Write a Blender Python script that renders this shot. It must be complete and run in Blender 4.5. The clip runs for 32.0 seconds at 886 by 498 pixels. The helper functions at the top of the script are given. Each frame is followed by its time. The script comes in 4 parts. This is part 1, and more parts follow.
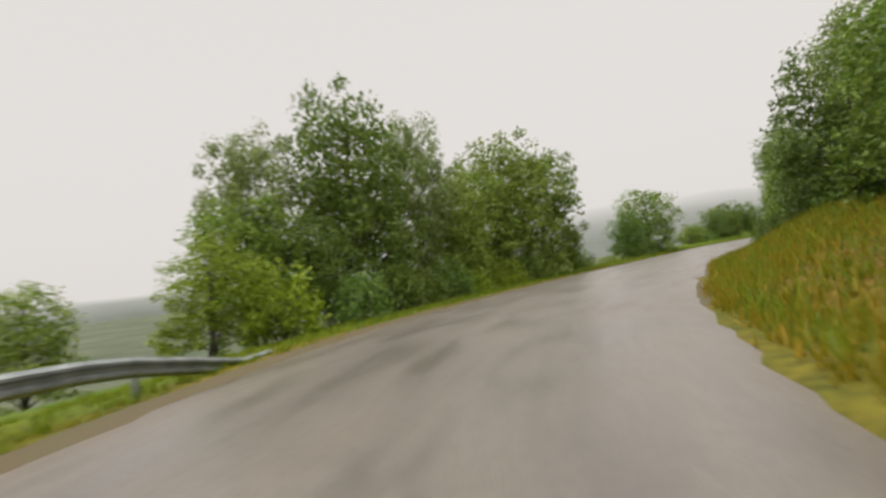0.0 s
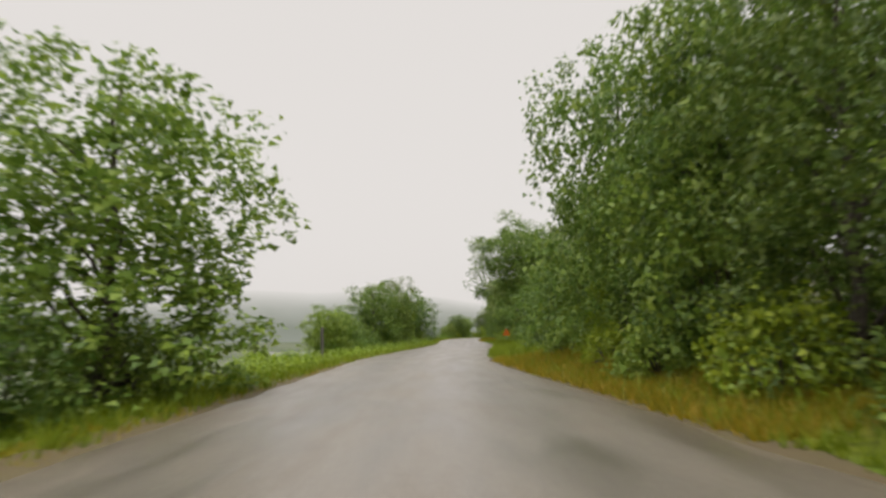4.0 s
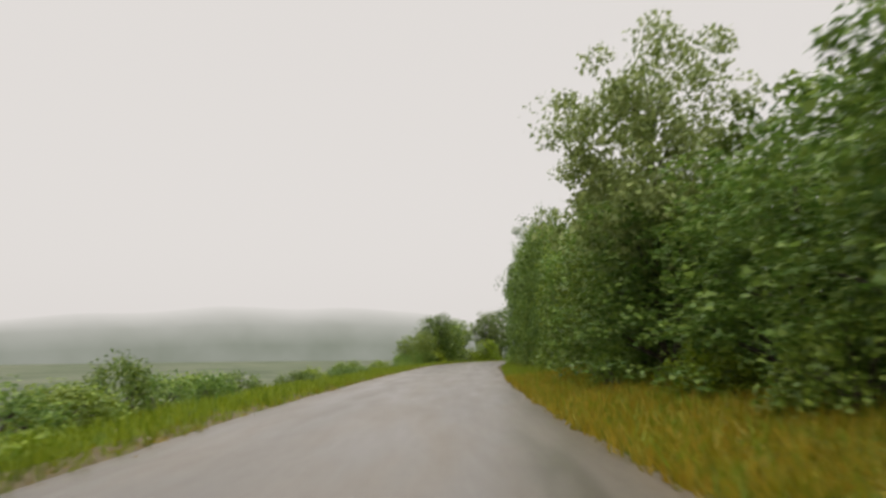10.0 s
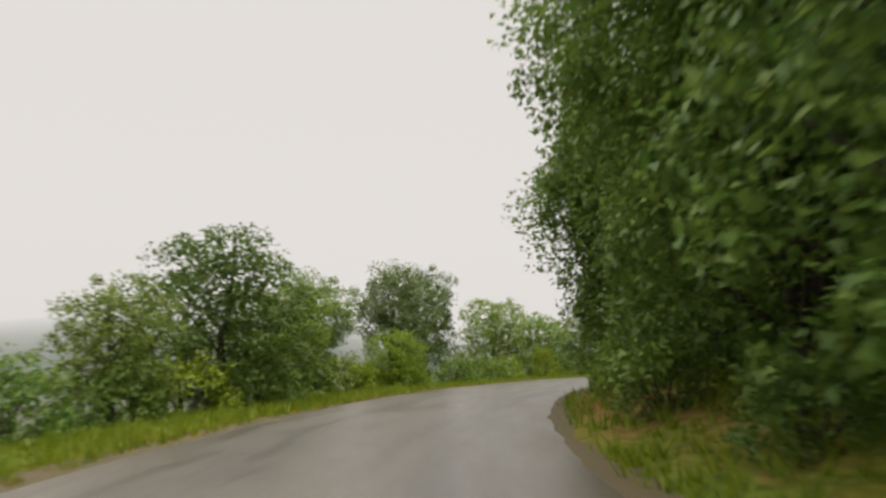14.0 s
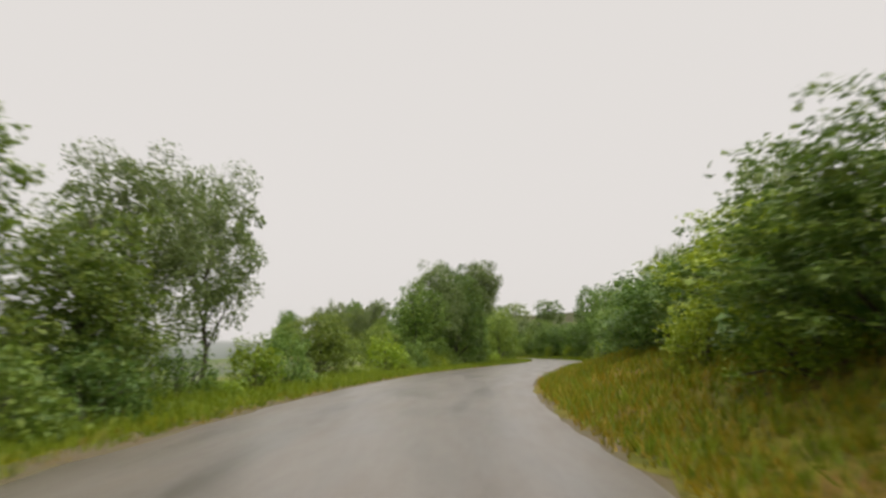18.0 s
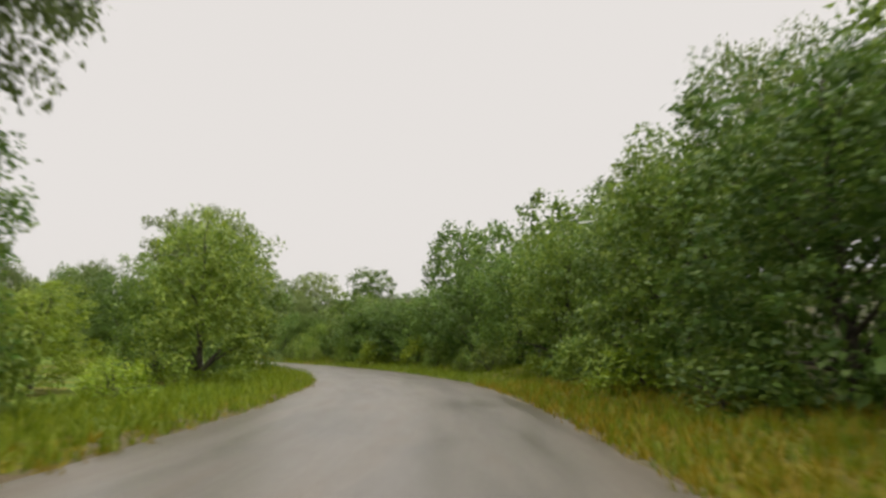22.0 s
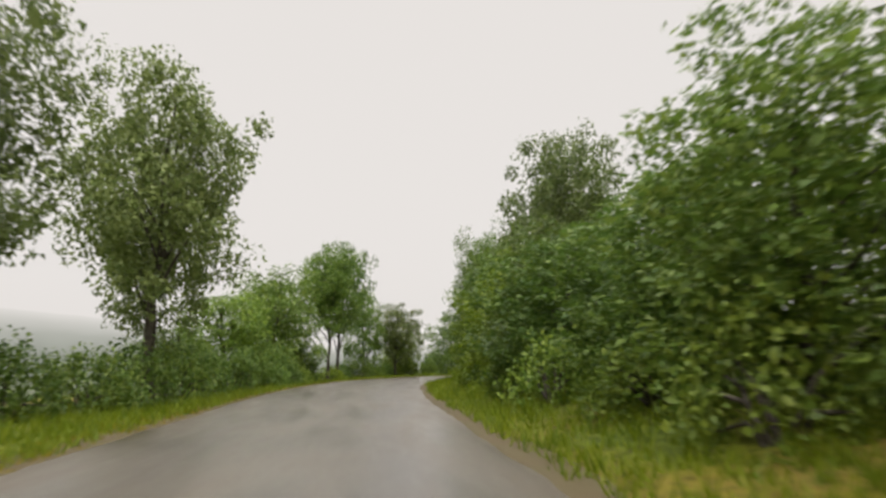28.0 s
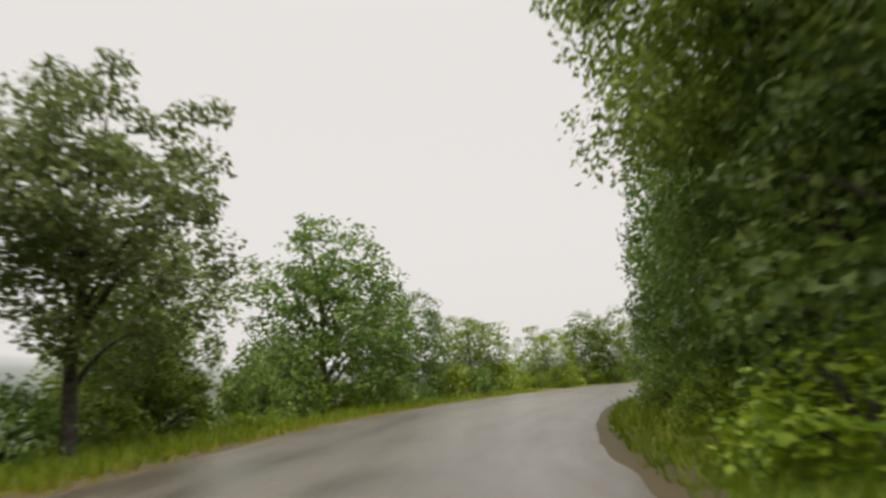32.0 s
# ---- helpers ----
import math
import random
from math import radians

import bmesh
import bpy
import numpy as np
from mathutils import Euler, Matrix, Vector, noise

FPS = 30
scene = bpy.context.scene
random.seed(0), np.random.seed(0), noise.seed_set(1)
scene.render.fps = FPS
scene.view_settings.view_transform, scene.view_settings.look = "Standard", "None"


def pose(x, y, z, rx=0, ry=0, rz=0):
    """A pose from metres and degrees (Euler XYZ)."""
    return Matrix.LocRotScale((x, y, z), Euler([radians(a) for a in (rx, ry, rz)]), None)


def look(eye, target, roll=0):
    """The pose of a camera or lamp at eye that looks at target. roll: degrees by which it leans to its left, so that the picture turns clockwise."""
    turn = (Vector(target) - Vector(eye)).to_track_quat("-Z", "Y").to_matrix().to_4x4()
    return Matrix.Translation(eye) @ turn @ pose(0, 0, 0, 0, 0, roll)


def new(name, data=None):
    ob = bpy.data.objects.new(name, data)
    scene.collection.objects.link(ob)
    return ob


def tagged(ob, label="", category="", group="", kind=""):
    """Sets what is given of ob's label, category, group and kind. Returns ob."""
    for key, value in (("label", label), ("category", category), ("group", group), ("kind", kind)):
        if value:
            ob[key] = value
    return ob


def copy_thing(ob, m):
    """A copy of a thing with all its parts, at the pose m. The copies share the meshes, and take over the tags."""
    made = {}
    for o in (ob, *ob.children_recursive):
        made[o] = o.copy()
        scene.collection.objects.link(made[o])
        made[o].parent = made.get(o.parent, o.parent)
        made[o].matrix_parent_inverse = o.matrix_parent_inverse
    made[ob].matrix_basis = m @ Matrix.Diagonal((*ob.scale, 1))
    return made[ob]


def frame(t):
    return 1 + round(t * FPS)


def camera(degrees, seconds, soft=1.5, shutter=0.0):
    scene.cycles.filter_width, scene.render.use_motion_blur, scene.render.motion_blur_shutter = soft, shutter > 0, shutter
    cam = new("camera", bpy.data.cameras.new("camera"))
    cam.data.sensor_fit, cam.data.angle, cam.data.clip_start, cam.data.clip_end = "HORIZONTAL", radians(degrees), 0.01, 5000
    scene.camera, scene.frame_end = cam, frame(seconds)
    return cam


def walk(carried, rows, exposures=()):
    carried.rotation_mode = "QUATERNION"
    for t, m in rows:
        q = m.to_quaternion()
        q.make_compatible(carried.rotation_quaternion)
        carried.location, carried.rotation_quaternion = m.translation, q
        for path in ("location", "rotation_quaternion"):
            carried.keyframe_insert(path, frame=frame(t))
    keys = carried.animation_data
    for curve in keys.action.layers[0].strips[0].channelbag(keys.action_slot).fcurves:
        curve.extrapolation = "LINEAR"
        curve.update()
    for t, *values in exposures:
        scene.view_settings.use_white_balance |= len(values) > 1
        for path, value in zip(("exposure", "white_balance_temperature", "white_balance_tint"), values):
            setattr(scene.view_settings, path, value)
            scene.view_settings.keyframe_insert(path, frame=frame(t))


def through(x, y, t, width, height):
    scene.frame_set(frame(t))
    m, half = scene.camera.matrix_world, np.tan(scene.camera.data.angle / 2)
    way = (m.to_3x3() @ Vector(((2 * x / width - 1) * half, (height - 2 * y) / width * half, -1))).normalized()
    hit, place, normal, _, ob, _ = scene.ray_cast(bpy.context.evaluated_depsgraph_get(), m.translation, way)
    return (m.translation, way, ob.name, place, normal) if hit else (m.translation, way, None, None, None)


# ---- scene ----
# A wet country road between hedgerow trees under a low overcast sky.
cam = camera(68.0, 32.0, soft=2.8, shutter=0.3)
PATH = [
    (0.0, 0.00, 0.00, 1.25, 91.78, 7.32, 11.66),
    (0.5, -1.00, 7.06, 1.25, 92.70, 4.95, 3.16),
    (1.0, -0.80, 14.24, 1.25, 93.99, 3.44, -4.86),
    (1.5, 0.36, 21.41, 1.25, 95.81, 2.42, -11.18),
    (2.0, 2.05, 28.49, 1.25, 96.66, 2.30, -15.22),
    (2.5, 3.86, 35.53, 1.25, 96.82, 1.58, -16.22),
    (3.0, 5.71, 42.54, 1.25, 96.62, 0.95, -17.12),
    (3.5, 7.64, 49.55, 1.25, 97.04, 0.59, -17.92),
    (4.0, 9.64, 56.55, 1.25, 97.29, 0.44, -18.59),
    (4.5, 11.76, 63.53, 1.25, 97.32, 0.32, -19.11),
    (5.0, 14.02, 70.49, 1.25, 97.20, 0.08, -19.44),
    (5.5, 16.47, 77.41, 1.25, 97.05, -0.34, -19.51),
    (6.0, 19.17, 84.25, 1.25, 97.47, -0.83, -19.74),
    (6.5, 21.98, 90.98, 1.25, 98.01, -0.40, -19.49),
    (7.0, 24.80, 97.52, 1.25, 97.45, 0.09, -19.68),
    (7.5, 27.54, 103.93, 1.25, 97.35, 0.34, -19.84),
    (8.0, 30.19, 110.48, 1.25, 96.98, -0.34, -19.84),
    (8.5, 32.81, 117.26, 1.25, 96.45, -0.04, -19.58),
    (9.0, 35.51, 124.19, 1.25, 97.39, -0.15, -20.23),
    (9.5, 38.06, 131.15, 1.25, 98.54, 0.31, -19.59),
    (10.0, 40.50, 138.10, 1.25, 98.89, 0.38, -19.29),
    (10.5, 42.88, 145.07, 1.25, 99.66, -0.59, -19.56),
    (11.0, 45.40, 152.06, 1.25, 99.98, -1.12, -20.76),
    (11.5, 48.15, 159.02, 1.25, 99.76, -0.78, -22.44),
    (12.0, 51.07, 165.88, 1.25, 99.51, -0.10, -23.28),
    (12.5, 54.03, 172.60, 1.25, 99.83, 1.45, -24.56),
    (13.0, 56.94, 179.21, 1.25, 100.48, 2.20, -25.22),
    (13.5, 59.86, 185.78, 1.25, 99.75, 1.40, -26.45),
    (14.0, 62.93, 192.24, 1.25, 99.72, 0.78, -28.20),
    (14.5, 66.31, 198.47, 1.25, 98.86, 1.08, -30.99),
    (15.0, 70.11, 204.38, 1.25, 98.59, 0.87, -35.07),
    (15.5, 74.45, 209.98, 1.25, 98.01, 0.65, -42.60),
    (16.0, 79.41, 215.12, 1.25, 97.76, 0.34, -49.28),
    (16.5, 84.92, 219.74, 1.25, 97.78, 0.07, -55.49),
    (17.0, 90.92, 223.77, 1.25, 98.06, -0.16, -61.36),
    (17.5, 97.34, 227.17, 1.25, 98.63, -0.30, -67.02),
    (18.0, 104.10, 229.91, 1.25, 98.79, -0.12, -73.06),
    (18.5, 111.00, 232.16, 1.25, 98.84, -0.29, -76.88),
    (19.0, 118.05, 233.93, 1.25, 98.35, -0.26, -80.45),
    (19.5, 125.19, 235.26, 1.25, 98.19, -0.18, -84.39),
    (20.0, 132.37, 236.20, 1.25, 98.69, -0.19, -86.49),
    (20.5, 139.57, 236.82, 1.25, 97.62, -0.10, -89.25),
    (21.0, 146.77, 237.26, 1.25, 98.79, 0.31, -89.91),
    (21.5, 154.00, 237.68, 1.25, 100.09, -0.08, -88.79),
    (22.0, 161.27, 238.09, 1.25, 98.92, -1.30, -88.74),
    (22.5, 168.53, 238.46, 1.25, 97.45, -3.39, -88.57),
    (23.0, 175.62, 238.84, 1.25, 96.55, -4.81, -87.01),
    (23.5, 182.47, 239.51, 1.25, 96.99, -5.22, -84.07),
    (24.0, 189.17, 240.77, 1.25, 97.62, -4.45, -77.90),
    (24.5, 195.86, 242.70, 1.25, 97.84, -2.74, -73.45),
    (25.0, 202.53, 245.35, 1.25, 97.49, -1.21, -68.36),
    (25.5, 209.01, 248.69, 1.25, 97.44, -1.23, -63.12),
    (26.0, 215.18, 252.60, 1.25, 97.18, -0.17, -57.21),
    (26.5, 220.90, 257.13, 1.25, 97.24, 0.76, -51.21),
    (27.0, 226.13, 262.17, 1.25, 97.53, 0.68, -46.49),
    (27.5, 230.93, 267.57, 1.25, 98.56, 0.37, -42.85),
    (28.0, 235.39, 273.23, 1.25, 99.96, 0.22, -40.30),
    (28.5, 239.57, 279.05, 1.25, 101.36, 0.33, -38.85),
    (29.0, 243.58, 284.94, 1.25, 102.25, 0.69, -38.33),
    (29.5, 247.60, 290.84, 1.25, 101.85, 0.25, -39.40),
    (30.0, 251.75, 296.64, 1.25, 101.22, -0.09, -41.50),
    (30.5, 256.01, 302.25, 1.25, 101.70, 0.98, -44.18),
    (31.0, 260.41, 307.63, 1.25, 101.78, 2.68, -46.72),
    (31.5, 265.33, 312.71, 1.25, 100.43, 2.17, -51.52),
    (32.0, 270.77, 317.44, 1.25, 100.60, 2.43, -55.89),
]
EXPOSURE = [(0.0, 0.0), (1.0, 0.09), (2.0, 0.04), (3.0, 0.0), (7.0, 0.0), (8.0, 0.06), (9.0, 0.02), (10.0, -0.03), (12.5, -0.06), (14.0, 0.0), (15.0, 0.03), (18.0, -0.01), (20.0, -0.06),
            (21.0, 0.0), (22.0, 0.04), (24.0, 0.09), (26.0, 0.08), (29.0, 0.04), (30.0, 0.0), (31.0, 0.05), (32.0, 0.07)]
walk(cam, [(r[0], pose(*r[1:])) for r in PATH], EXPOSURE)

# ---- light: overcast sky and a very soft sun ----
world = bpy.data.worlds.new("overcast")
world.use_nodes = True
scene.world = world
wn, wl = world.node_tree.nodes, world.node_tree.links
wn.clear()
sky = wn.new("ShaderNodeTexSky")
sky.sky_type, sky.sun_disc = "NISHITA", False
sky.sun_elevation, sky.sun_rotation, sky.dust_density = radians(55), radians(200), 6.0
grey = wn.new("ShaderNodeHueSaturation")
grey.inputs["Saturation"].default_value, grey.inputs["Value"].default_value = 0.15, 0.09
cloud = wn.new("ShaderNodeMix")
cloud.data_type = "RGBA"
cloud.inputs[0].default_value = 0.88
tc, sxyz = wn.new("ShaderNodeTexCoord"), wn.new("ShaderNodeSeparateXYZ")
rise = wn.new("ShaderNodeValToRGB")
rise.color_ramp.interpolation = "EASE"
rise.color_ramp.elements[0].position, rise.color_ramp.elements[0].color = 0.50, (0.84, 0.80, 0.77, 1)
rise.color_ramp.elements[1].position, rise.color_ramp.elements[1].color = 0.95, (3.8, 3.7, 3.6, 1)
wl.new(tc.outputs["Generated"], sxyz.inputs[0])
wl.new(sxyz.outputs["Z"], rise.inputs[0])
wl.new(rise.outputs[0], cloud.inputs[7])
bg = wn.new("ShaderNodeBackground")
bg.inputs["Strength"].default_value = 1.0
wo = wn.new("ShaderNodeOutputWorld")
wl.new(sky.outputs[0], grey.inputs["Color"])
wl.new(grey.outputs[0], cloud.inputs[6])
wl.new(cloud.outputs[2], bg.inputs["Color"])
wl.new(bg.outputs[0], wo.inputs[0])
sun = bpy.data.lights.new("sun", "SUN")
sun.energy, sun.angle, sun.color = 1.5, radians(40), (1.0, 0.96, 0.9)
new("sun", sun).matrix_world = look((0, 0, 60), (20, 35, 0))


# ---- materials ----
def mat(name, rough=0.7, spec=0.4, metal=0.0):
    m = bpy.data.materials.new(name)
    m.use_nodes = True
    b = m.node_tree.nodes["Principled BSDF"]
    b.inputs["Roughness"].default_value, b.inputs["Metallic"].default_value = rough, metal
    b.inputs["Specular IOR Level"].default_value = spec
    return m, m.node_tree.nodes, m.node_tree.links, b


def noise_tex(n, l, scale, detail=4.0, coords="Object"):
    c, t = n.new("ShaderNodeTexCoord"), n.new("ShaderNodeTexNoise")
    t.inputs["Scale"].default_value, t.inputs["Detail"].default_value = scale, detail
    l.new(c.outputs[coords], t.inputs["Vector"])
    return t.outputs["Fac"]


def ramp(n, l, fac, *stops):
    r = n.new("ShaderNodeValToRGB")
    while len(r.color_ramp.elements) < len(stops):
        r.color_ramp.elements.new(0.5)
    for e, (p, c) in zip(r.color_ramp.elements, stops):
        e.position, e.color = p, (*c, 1)
    l.new(fac, r.inputs[0])
    return r.outputs[0]


def mix(n, l, fac, a, b, how="MIX"):
    m = n.new("ShaderNodeMix")
    m.data_type, m.blend_type = "RGBA", how
    for s, v in ((m.inputs[0], fac), (m.inputs[6], a), (m.inputs[7], b)):
        if isinstance(v, bpy.types.NodeSocket):
            l.new(v, s)
        else:
            s.default_value = v if isinstance(v, float) else (*v, 1)
    return m.outputs[2]


def bump(n, l, b, fac, strength, distance):
    k = n.new("ShaderNodeBump")
    k.inputs["Strength"].default_value, k.inputs["Distance"].default_value = strength, distance
    l.new(fac, k.inputs["Height"])
    l.new(k.outputs[0], b.inputs["Normal"])


def leaf_mat(name, dark, mid, light, through=0.35, rough=0.45, vary=1.0):
    """Leaves: each leaf and each plant a little different, some light passing through."""
    m, n, l, b = mat(name, rough, 0.28)
    geo, info = n.new("ShaderNodeNewGeometry"), n.new("ShaderNodeObjectInfo")
    col = ramp(n, l, geo.outputs["Random Per Island"], (0.0, dark), (0.5, mid), (1.0, light))
    hsv = n.new("ShaderNodeHueSaturation")
    mr = n.new("ShaderNodeMapRange")
    mr.inputs[3].default_value, mr.inputs[4].default_value = 0.5 - 0.008 * vary, 0.5 + 0.010 * vary
    vr = n.new("ShaderNodeMapRange")
    vr.inputs[3].default_value, vr.inputs[4].default_value = 1 - 0.2 * vary, 1 + 0.3 * vary
    mul = n.new("ShaderNodeMath")
    mul.operation = "MULTIPLY_ADD"
    mul.inputs[1].default_value, mul.inputs[2].default_value = 7.31, 0.2
    fr = n.new("ShaderNodeMath")
    fr.operation = "FRACT"
    l.new(info.outputs["Random"], mr.inputs[0])
    l.new(info.outputs["Random"], mul.inputs[0])
    l.new(mul.outputs[0], fr.inputs[0])
    l.new(fr.outputs[0], vr.inputs[0])
    l.new(mr.outputs[0], hsv.inputs["Hue"])
    l.new(vr.outputs[0], hsv.inputs["Value"])
    l.new(col, hsv.inputs["Color"])
    l.new(hsv.outputs[0], b.inputs["Base Color"])
    tr, mx = n.new("ShaderNodeBsdfTranslucent"), n.new("ShaderNodeMixShader")
    l.new(hsv.outputs[0], tr.inputs["Color"])
    mx.inputs[0].default_value = through
    l.new(b.outputs[0], mx.inputs[1])
    l.new(tr.outputs[0], mx.inputs[2])
    l.new(mx.outputs[0], n["Material Output"].inputs[0])
    return m


LEAF = leaf_mat("leaf_green", (0.080, 0.132, 0.018), (0.148, 0.216, 0.030), (0.24, 0.30, 0.046), 0.40)
LEAF_DARK = leaf_mat("leaf_dark", (0.063, 0.118, 0.019), (0.106, 0.174, 0.029), (0.175, 0.238, 0.042), 0.40)
LEAF_LIME = leaf_mat("leaf_lime", (0.13, 0.20, 0.012), (0.205, 0.275, 0.018), (0.30, 0.36, 0.03), 0.40)
LEAF_GREY = leaf_mat("leaf_grey", (0.102, 0.146, 0.038), (0.158, 0.204, 0.058), (0.23, 0.275, 0.09), 0.40)
GRASS = leaf_mat("grass_green", (0.082, 0.130, 0.005), (0.145, 0.200, 0.008), (0.235, 0.27, 0.016), 0.35, 0.55, 0.0)
GRASS_DRY = leaf_mat("grass_yellow", (0.145, 0.140, 0.006), (0.235, 0.192, 0.008), (0.32, 0.215, 0.018), 0.35, 0.6, 0.0)

BARK, n, l, b = mat("bark", 0.85, 0.2)
l.new(ramp(n, l, noise_tex(n, l, 9, 6), (0.3, (0.030, 0.024, 0.018)), (0.7, (0.11, 0.095, 0.075))), b.inputs["Base Color"])
bump(n, l, b, noise_tex(n, l, 22, 6), 0.8, 0.03)

ASPHALT, n, l, b = mat("wet_asphalt", 0.4, 0.5)
b.inputs["Coat Weight"].default_value, b.inputs["Coat Roughness"].default_value, b.inputs["Coat IOR"].default_value = 0.4, 0.30, 1.33
big, fine = noise_tex(n, l, 0.16, 5), noise_tex(n, l, 45, 3)
base = mix(n, l, big, (0.122, 0.106, 0.086), (0.172, 0.150, 0.122))
grain = ramp(n, l, fine, (0.35, (0.62, 0.61, 0.6)), (0.65, (1, 1, 1)))
uv = n.new("ShaderNodeUVMap")
sep = n.new("ShaderNodeSeparateXYZ")
l.new(uv.outputs[0], sep.inputs[0])
wheel = ramp(n, l, sep.outputs[0], (0.0, (0.86, 0.8, 0.72)), (0.14, (1, 1, 1)), (0.27, (0.82, 0.82, 0.82)), (0.40, (1, 1, 1)),
             (0.62, (1, 1, 1)), (0.73, (0.82, 0.82, 0.82)), (0.87, (1, 1, 1)), (1.0, (0.86, 0.8, 0.72)))
col = mix(n, l, 1.0, mix(n, l, 1.0, base, grain, "MULTIPLY"), wheel, "MULTIPLY")
patch = ramp(n, l, noise_tex(n, l, 0.55, 2), (0.58, (1, 1, 1)), (0.70, (0.86, 0.86, 0.86)))
stretch, streak = n.new("ShaderNodeMapping"), n.new("ShaderNodeTexNoise")
stretch.inputs["Scale"].default_value = (9.0, 0.22, 1.0)
streak.inputs["Scale"].default_value, streak.inputs["Detail"].default_value = 1.0, 5.0
l.new(uv.outputs[0], stretch.inputs["Vector"])
l.new(stretch.outputs[0], streak.inputs["Vector"])
worn = ramp(n, l, streak.outputs["Fac"], (0.36, (0.80, 0.80, 0.81)), (0.52, (1, 1, 1)), (0.68, (1.0, 0.97, 0.92)))
speck = ramp(n, l, noise_tex(n, l, 7, 4), (0.38, (0.86, 0.86, 0.86)), (0.60, (1, 1, 1)))
col = mix(n, l, 1.0, mix(n, l, 1.0, col, worn, "MULTIPLY"), speck, "MULTIPLY")
# from about station 130 on, a darker surface
darker_stretch = n.new("ShaderNodeMapRange")
darker_stretch.inputs[1].default_value, darker_stretch.inputs[2].default_value = 130.0, 175.0
l.new(sep.outputs[1], darker_stretch.inputs[0])
col = mix(n, l, 1.0, col, mix(n, l, darker_stretch.outputs[0], (1.0, 0.985, 0.965), (0.81, 0.79, 0.76)), "MULTIPLY")
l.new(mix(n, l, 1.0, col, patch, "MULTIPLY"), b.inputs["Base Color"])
l.new(ramp(n, l, streak.outputs["Fac"], (0.34, (0.30, 0.30, 0.30)), (0.56, (0.48, 0.48, 0.48)), (0.72, (0.62, 0.62, 0.62))), b.inputs["Roughness"])
bump(n, l, b, noise_tex(n, l, 60, 3), 0.25, 0.008)

DIRT, n, l, b = mat("roadside_dirt", 0.8, 0.25)
l.new(mix(n, l, noise_tex(n, l, 30, 5), ramp(n, l, noise_tex(n, l, 1.1, 4), (0.3, (0.085, 0.056, 0.024)), (0.7, (0.068, 0.064, 0.018))),
          (0.095, 0.074, 0.042)), b.inputs["Base Color"])
bump(n, l, b, noise_tex(n, l, 25, 5), 0.8, 0.03)

GROUND, n, l, b = mat("meadow_ground", 0.9, 0.15)
green = ramp(n, l, noise_tex(n, l, 0.25, 5), (0.42, (0.075, 0.125, 0.010)), (0.56, (0.12, 0.135, 0.012)), (0.68, (0.15, 0.11, 0.02)))
straw = ramp(n, l, noise_tex(n, l, 0.35, 5), (0.38, (0.082, 0.086, 0.009)), (0.52, (0.135, 0.106, 0.012)), (0.66, (0.140, 0.080, 0.020)))
dry = n.new("ShaderNodeAttribute")
dry.attribute_name = "dry"
soil = mix(n, l, dry.outputs["Fac"], green, straw)
# valley fields: base colour greyed to stand in for the mist over them
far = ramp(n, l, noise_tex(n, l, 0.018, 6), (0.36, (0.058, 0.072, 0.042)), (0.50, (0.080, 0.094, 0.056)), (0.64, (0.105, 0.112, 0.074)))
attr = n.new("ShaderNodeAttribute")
attr.attribute_name = "field_haze"
litter_attr = n.new("ShaderNodeAttribute")
litter_attr.attribute_name = "litter"
litter = ramp(n, l, noise_tex(n, l, 0.8, 6), (0.36, (0.040, 0.034, 0.018)), (0.52, (0.050, 0.060, 0.020)), (0.66, (0.075, 0.058, 0.030)))
soil = mix(n, l, litter_attr.outputs["Fac"], soil, litter)
earth_attr = n.new("ShaderNodeAttribute")
earth_attr.attribute_name = "earth"
clay = ramp(n, l, noise_tex(n, l, 2.2, 6), (0.34, (0.120, 0.052, 0.020)), (0.52, (0.205, 0.090, 0.032)), (0.68, (0.150, 0.100, 0.040)))
patchy = ramp(n, l, mix(n, l, 0.45, earth_attr.outputs["Fac"], noise_tex(n, l, 1.3, 5)), (0.34, (0, 0, 0)), (0.56, (1, 1, 1)))
soil = mix(n, l, patchy, soil, clay)
tuft = ramp(n, l, noise_tex(n, l, 4.5, 6), (0.34, (0.45, 0.48, 0.40)), (0.62, (1.1, 1.1, 1.0)))
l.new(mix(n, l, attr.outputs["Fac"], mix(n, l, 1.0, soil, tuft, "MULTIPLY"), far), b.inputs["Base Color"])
bump(n, l, b, noise_tex(n, l, 3, 6), 0.6, 0.12)

STEEL, n, l, b = mat("galvanised_steel", 0.45, 0.5, 0.75)
l.new(ramp(n, l, noise_tex(n, l, 3, 5), (0.3, (0.17, 0.19, 0.185)), (0.7, (0.32, 0.34, 0.33))), b.inputs["Base Color"])


def plain(name, c, rough=0.5):
    m, n, l, b = mat(name, rough, 0.4)
    l.new(mix(n, l, noise_tex(n, l, 6, 4), tuple(v * 0.82 for v in c), c), b.inputs["Base Color"])
    return m


RED = plain("sign_red", (0.78, 0.08, 0.015), 0.35)
YELLOW = plain("sign_orange", (0.90, 0.30, 0.02), 0.35)
BLACK = plain("sign_black", (0.02, 0.02, 0.02), 0.4)
WHITE = plain("pale_stone", (0.42, 0.40, 0.36), 0.8)
ROOF = plain("roof_sheet", (0.215, 0.21, 0.20), 0.9)
PLASTER = plain("old_plaster", (0.35, 0.335, 0.31), 0.9)
RUST = plain("litter_red", (0.55, 0.10, 0.03), 0.5)

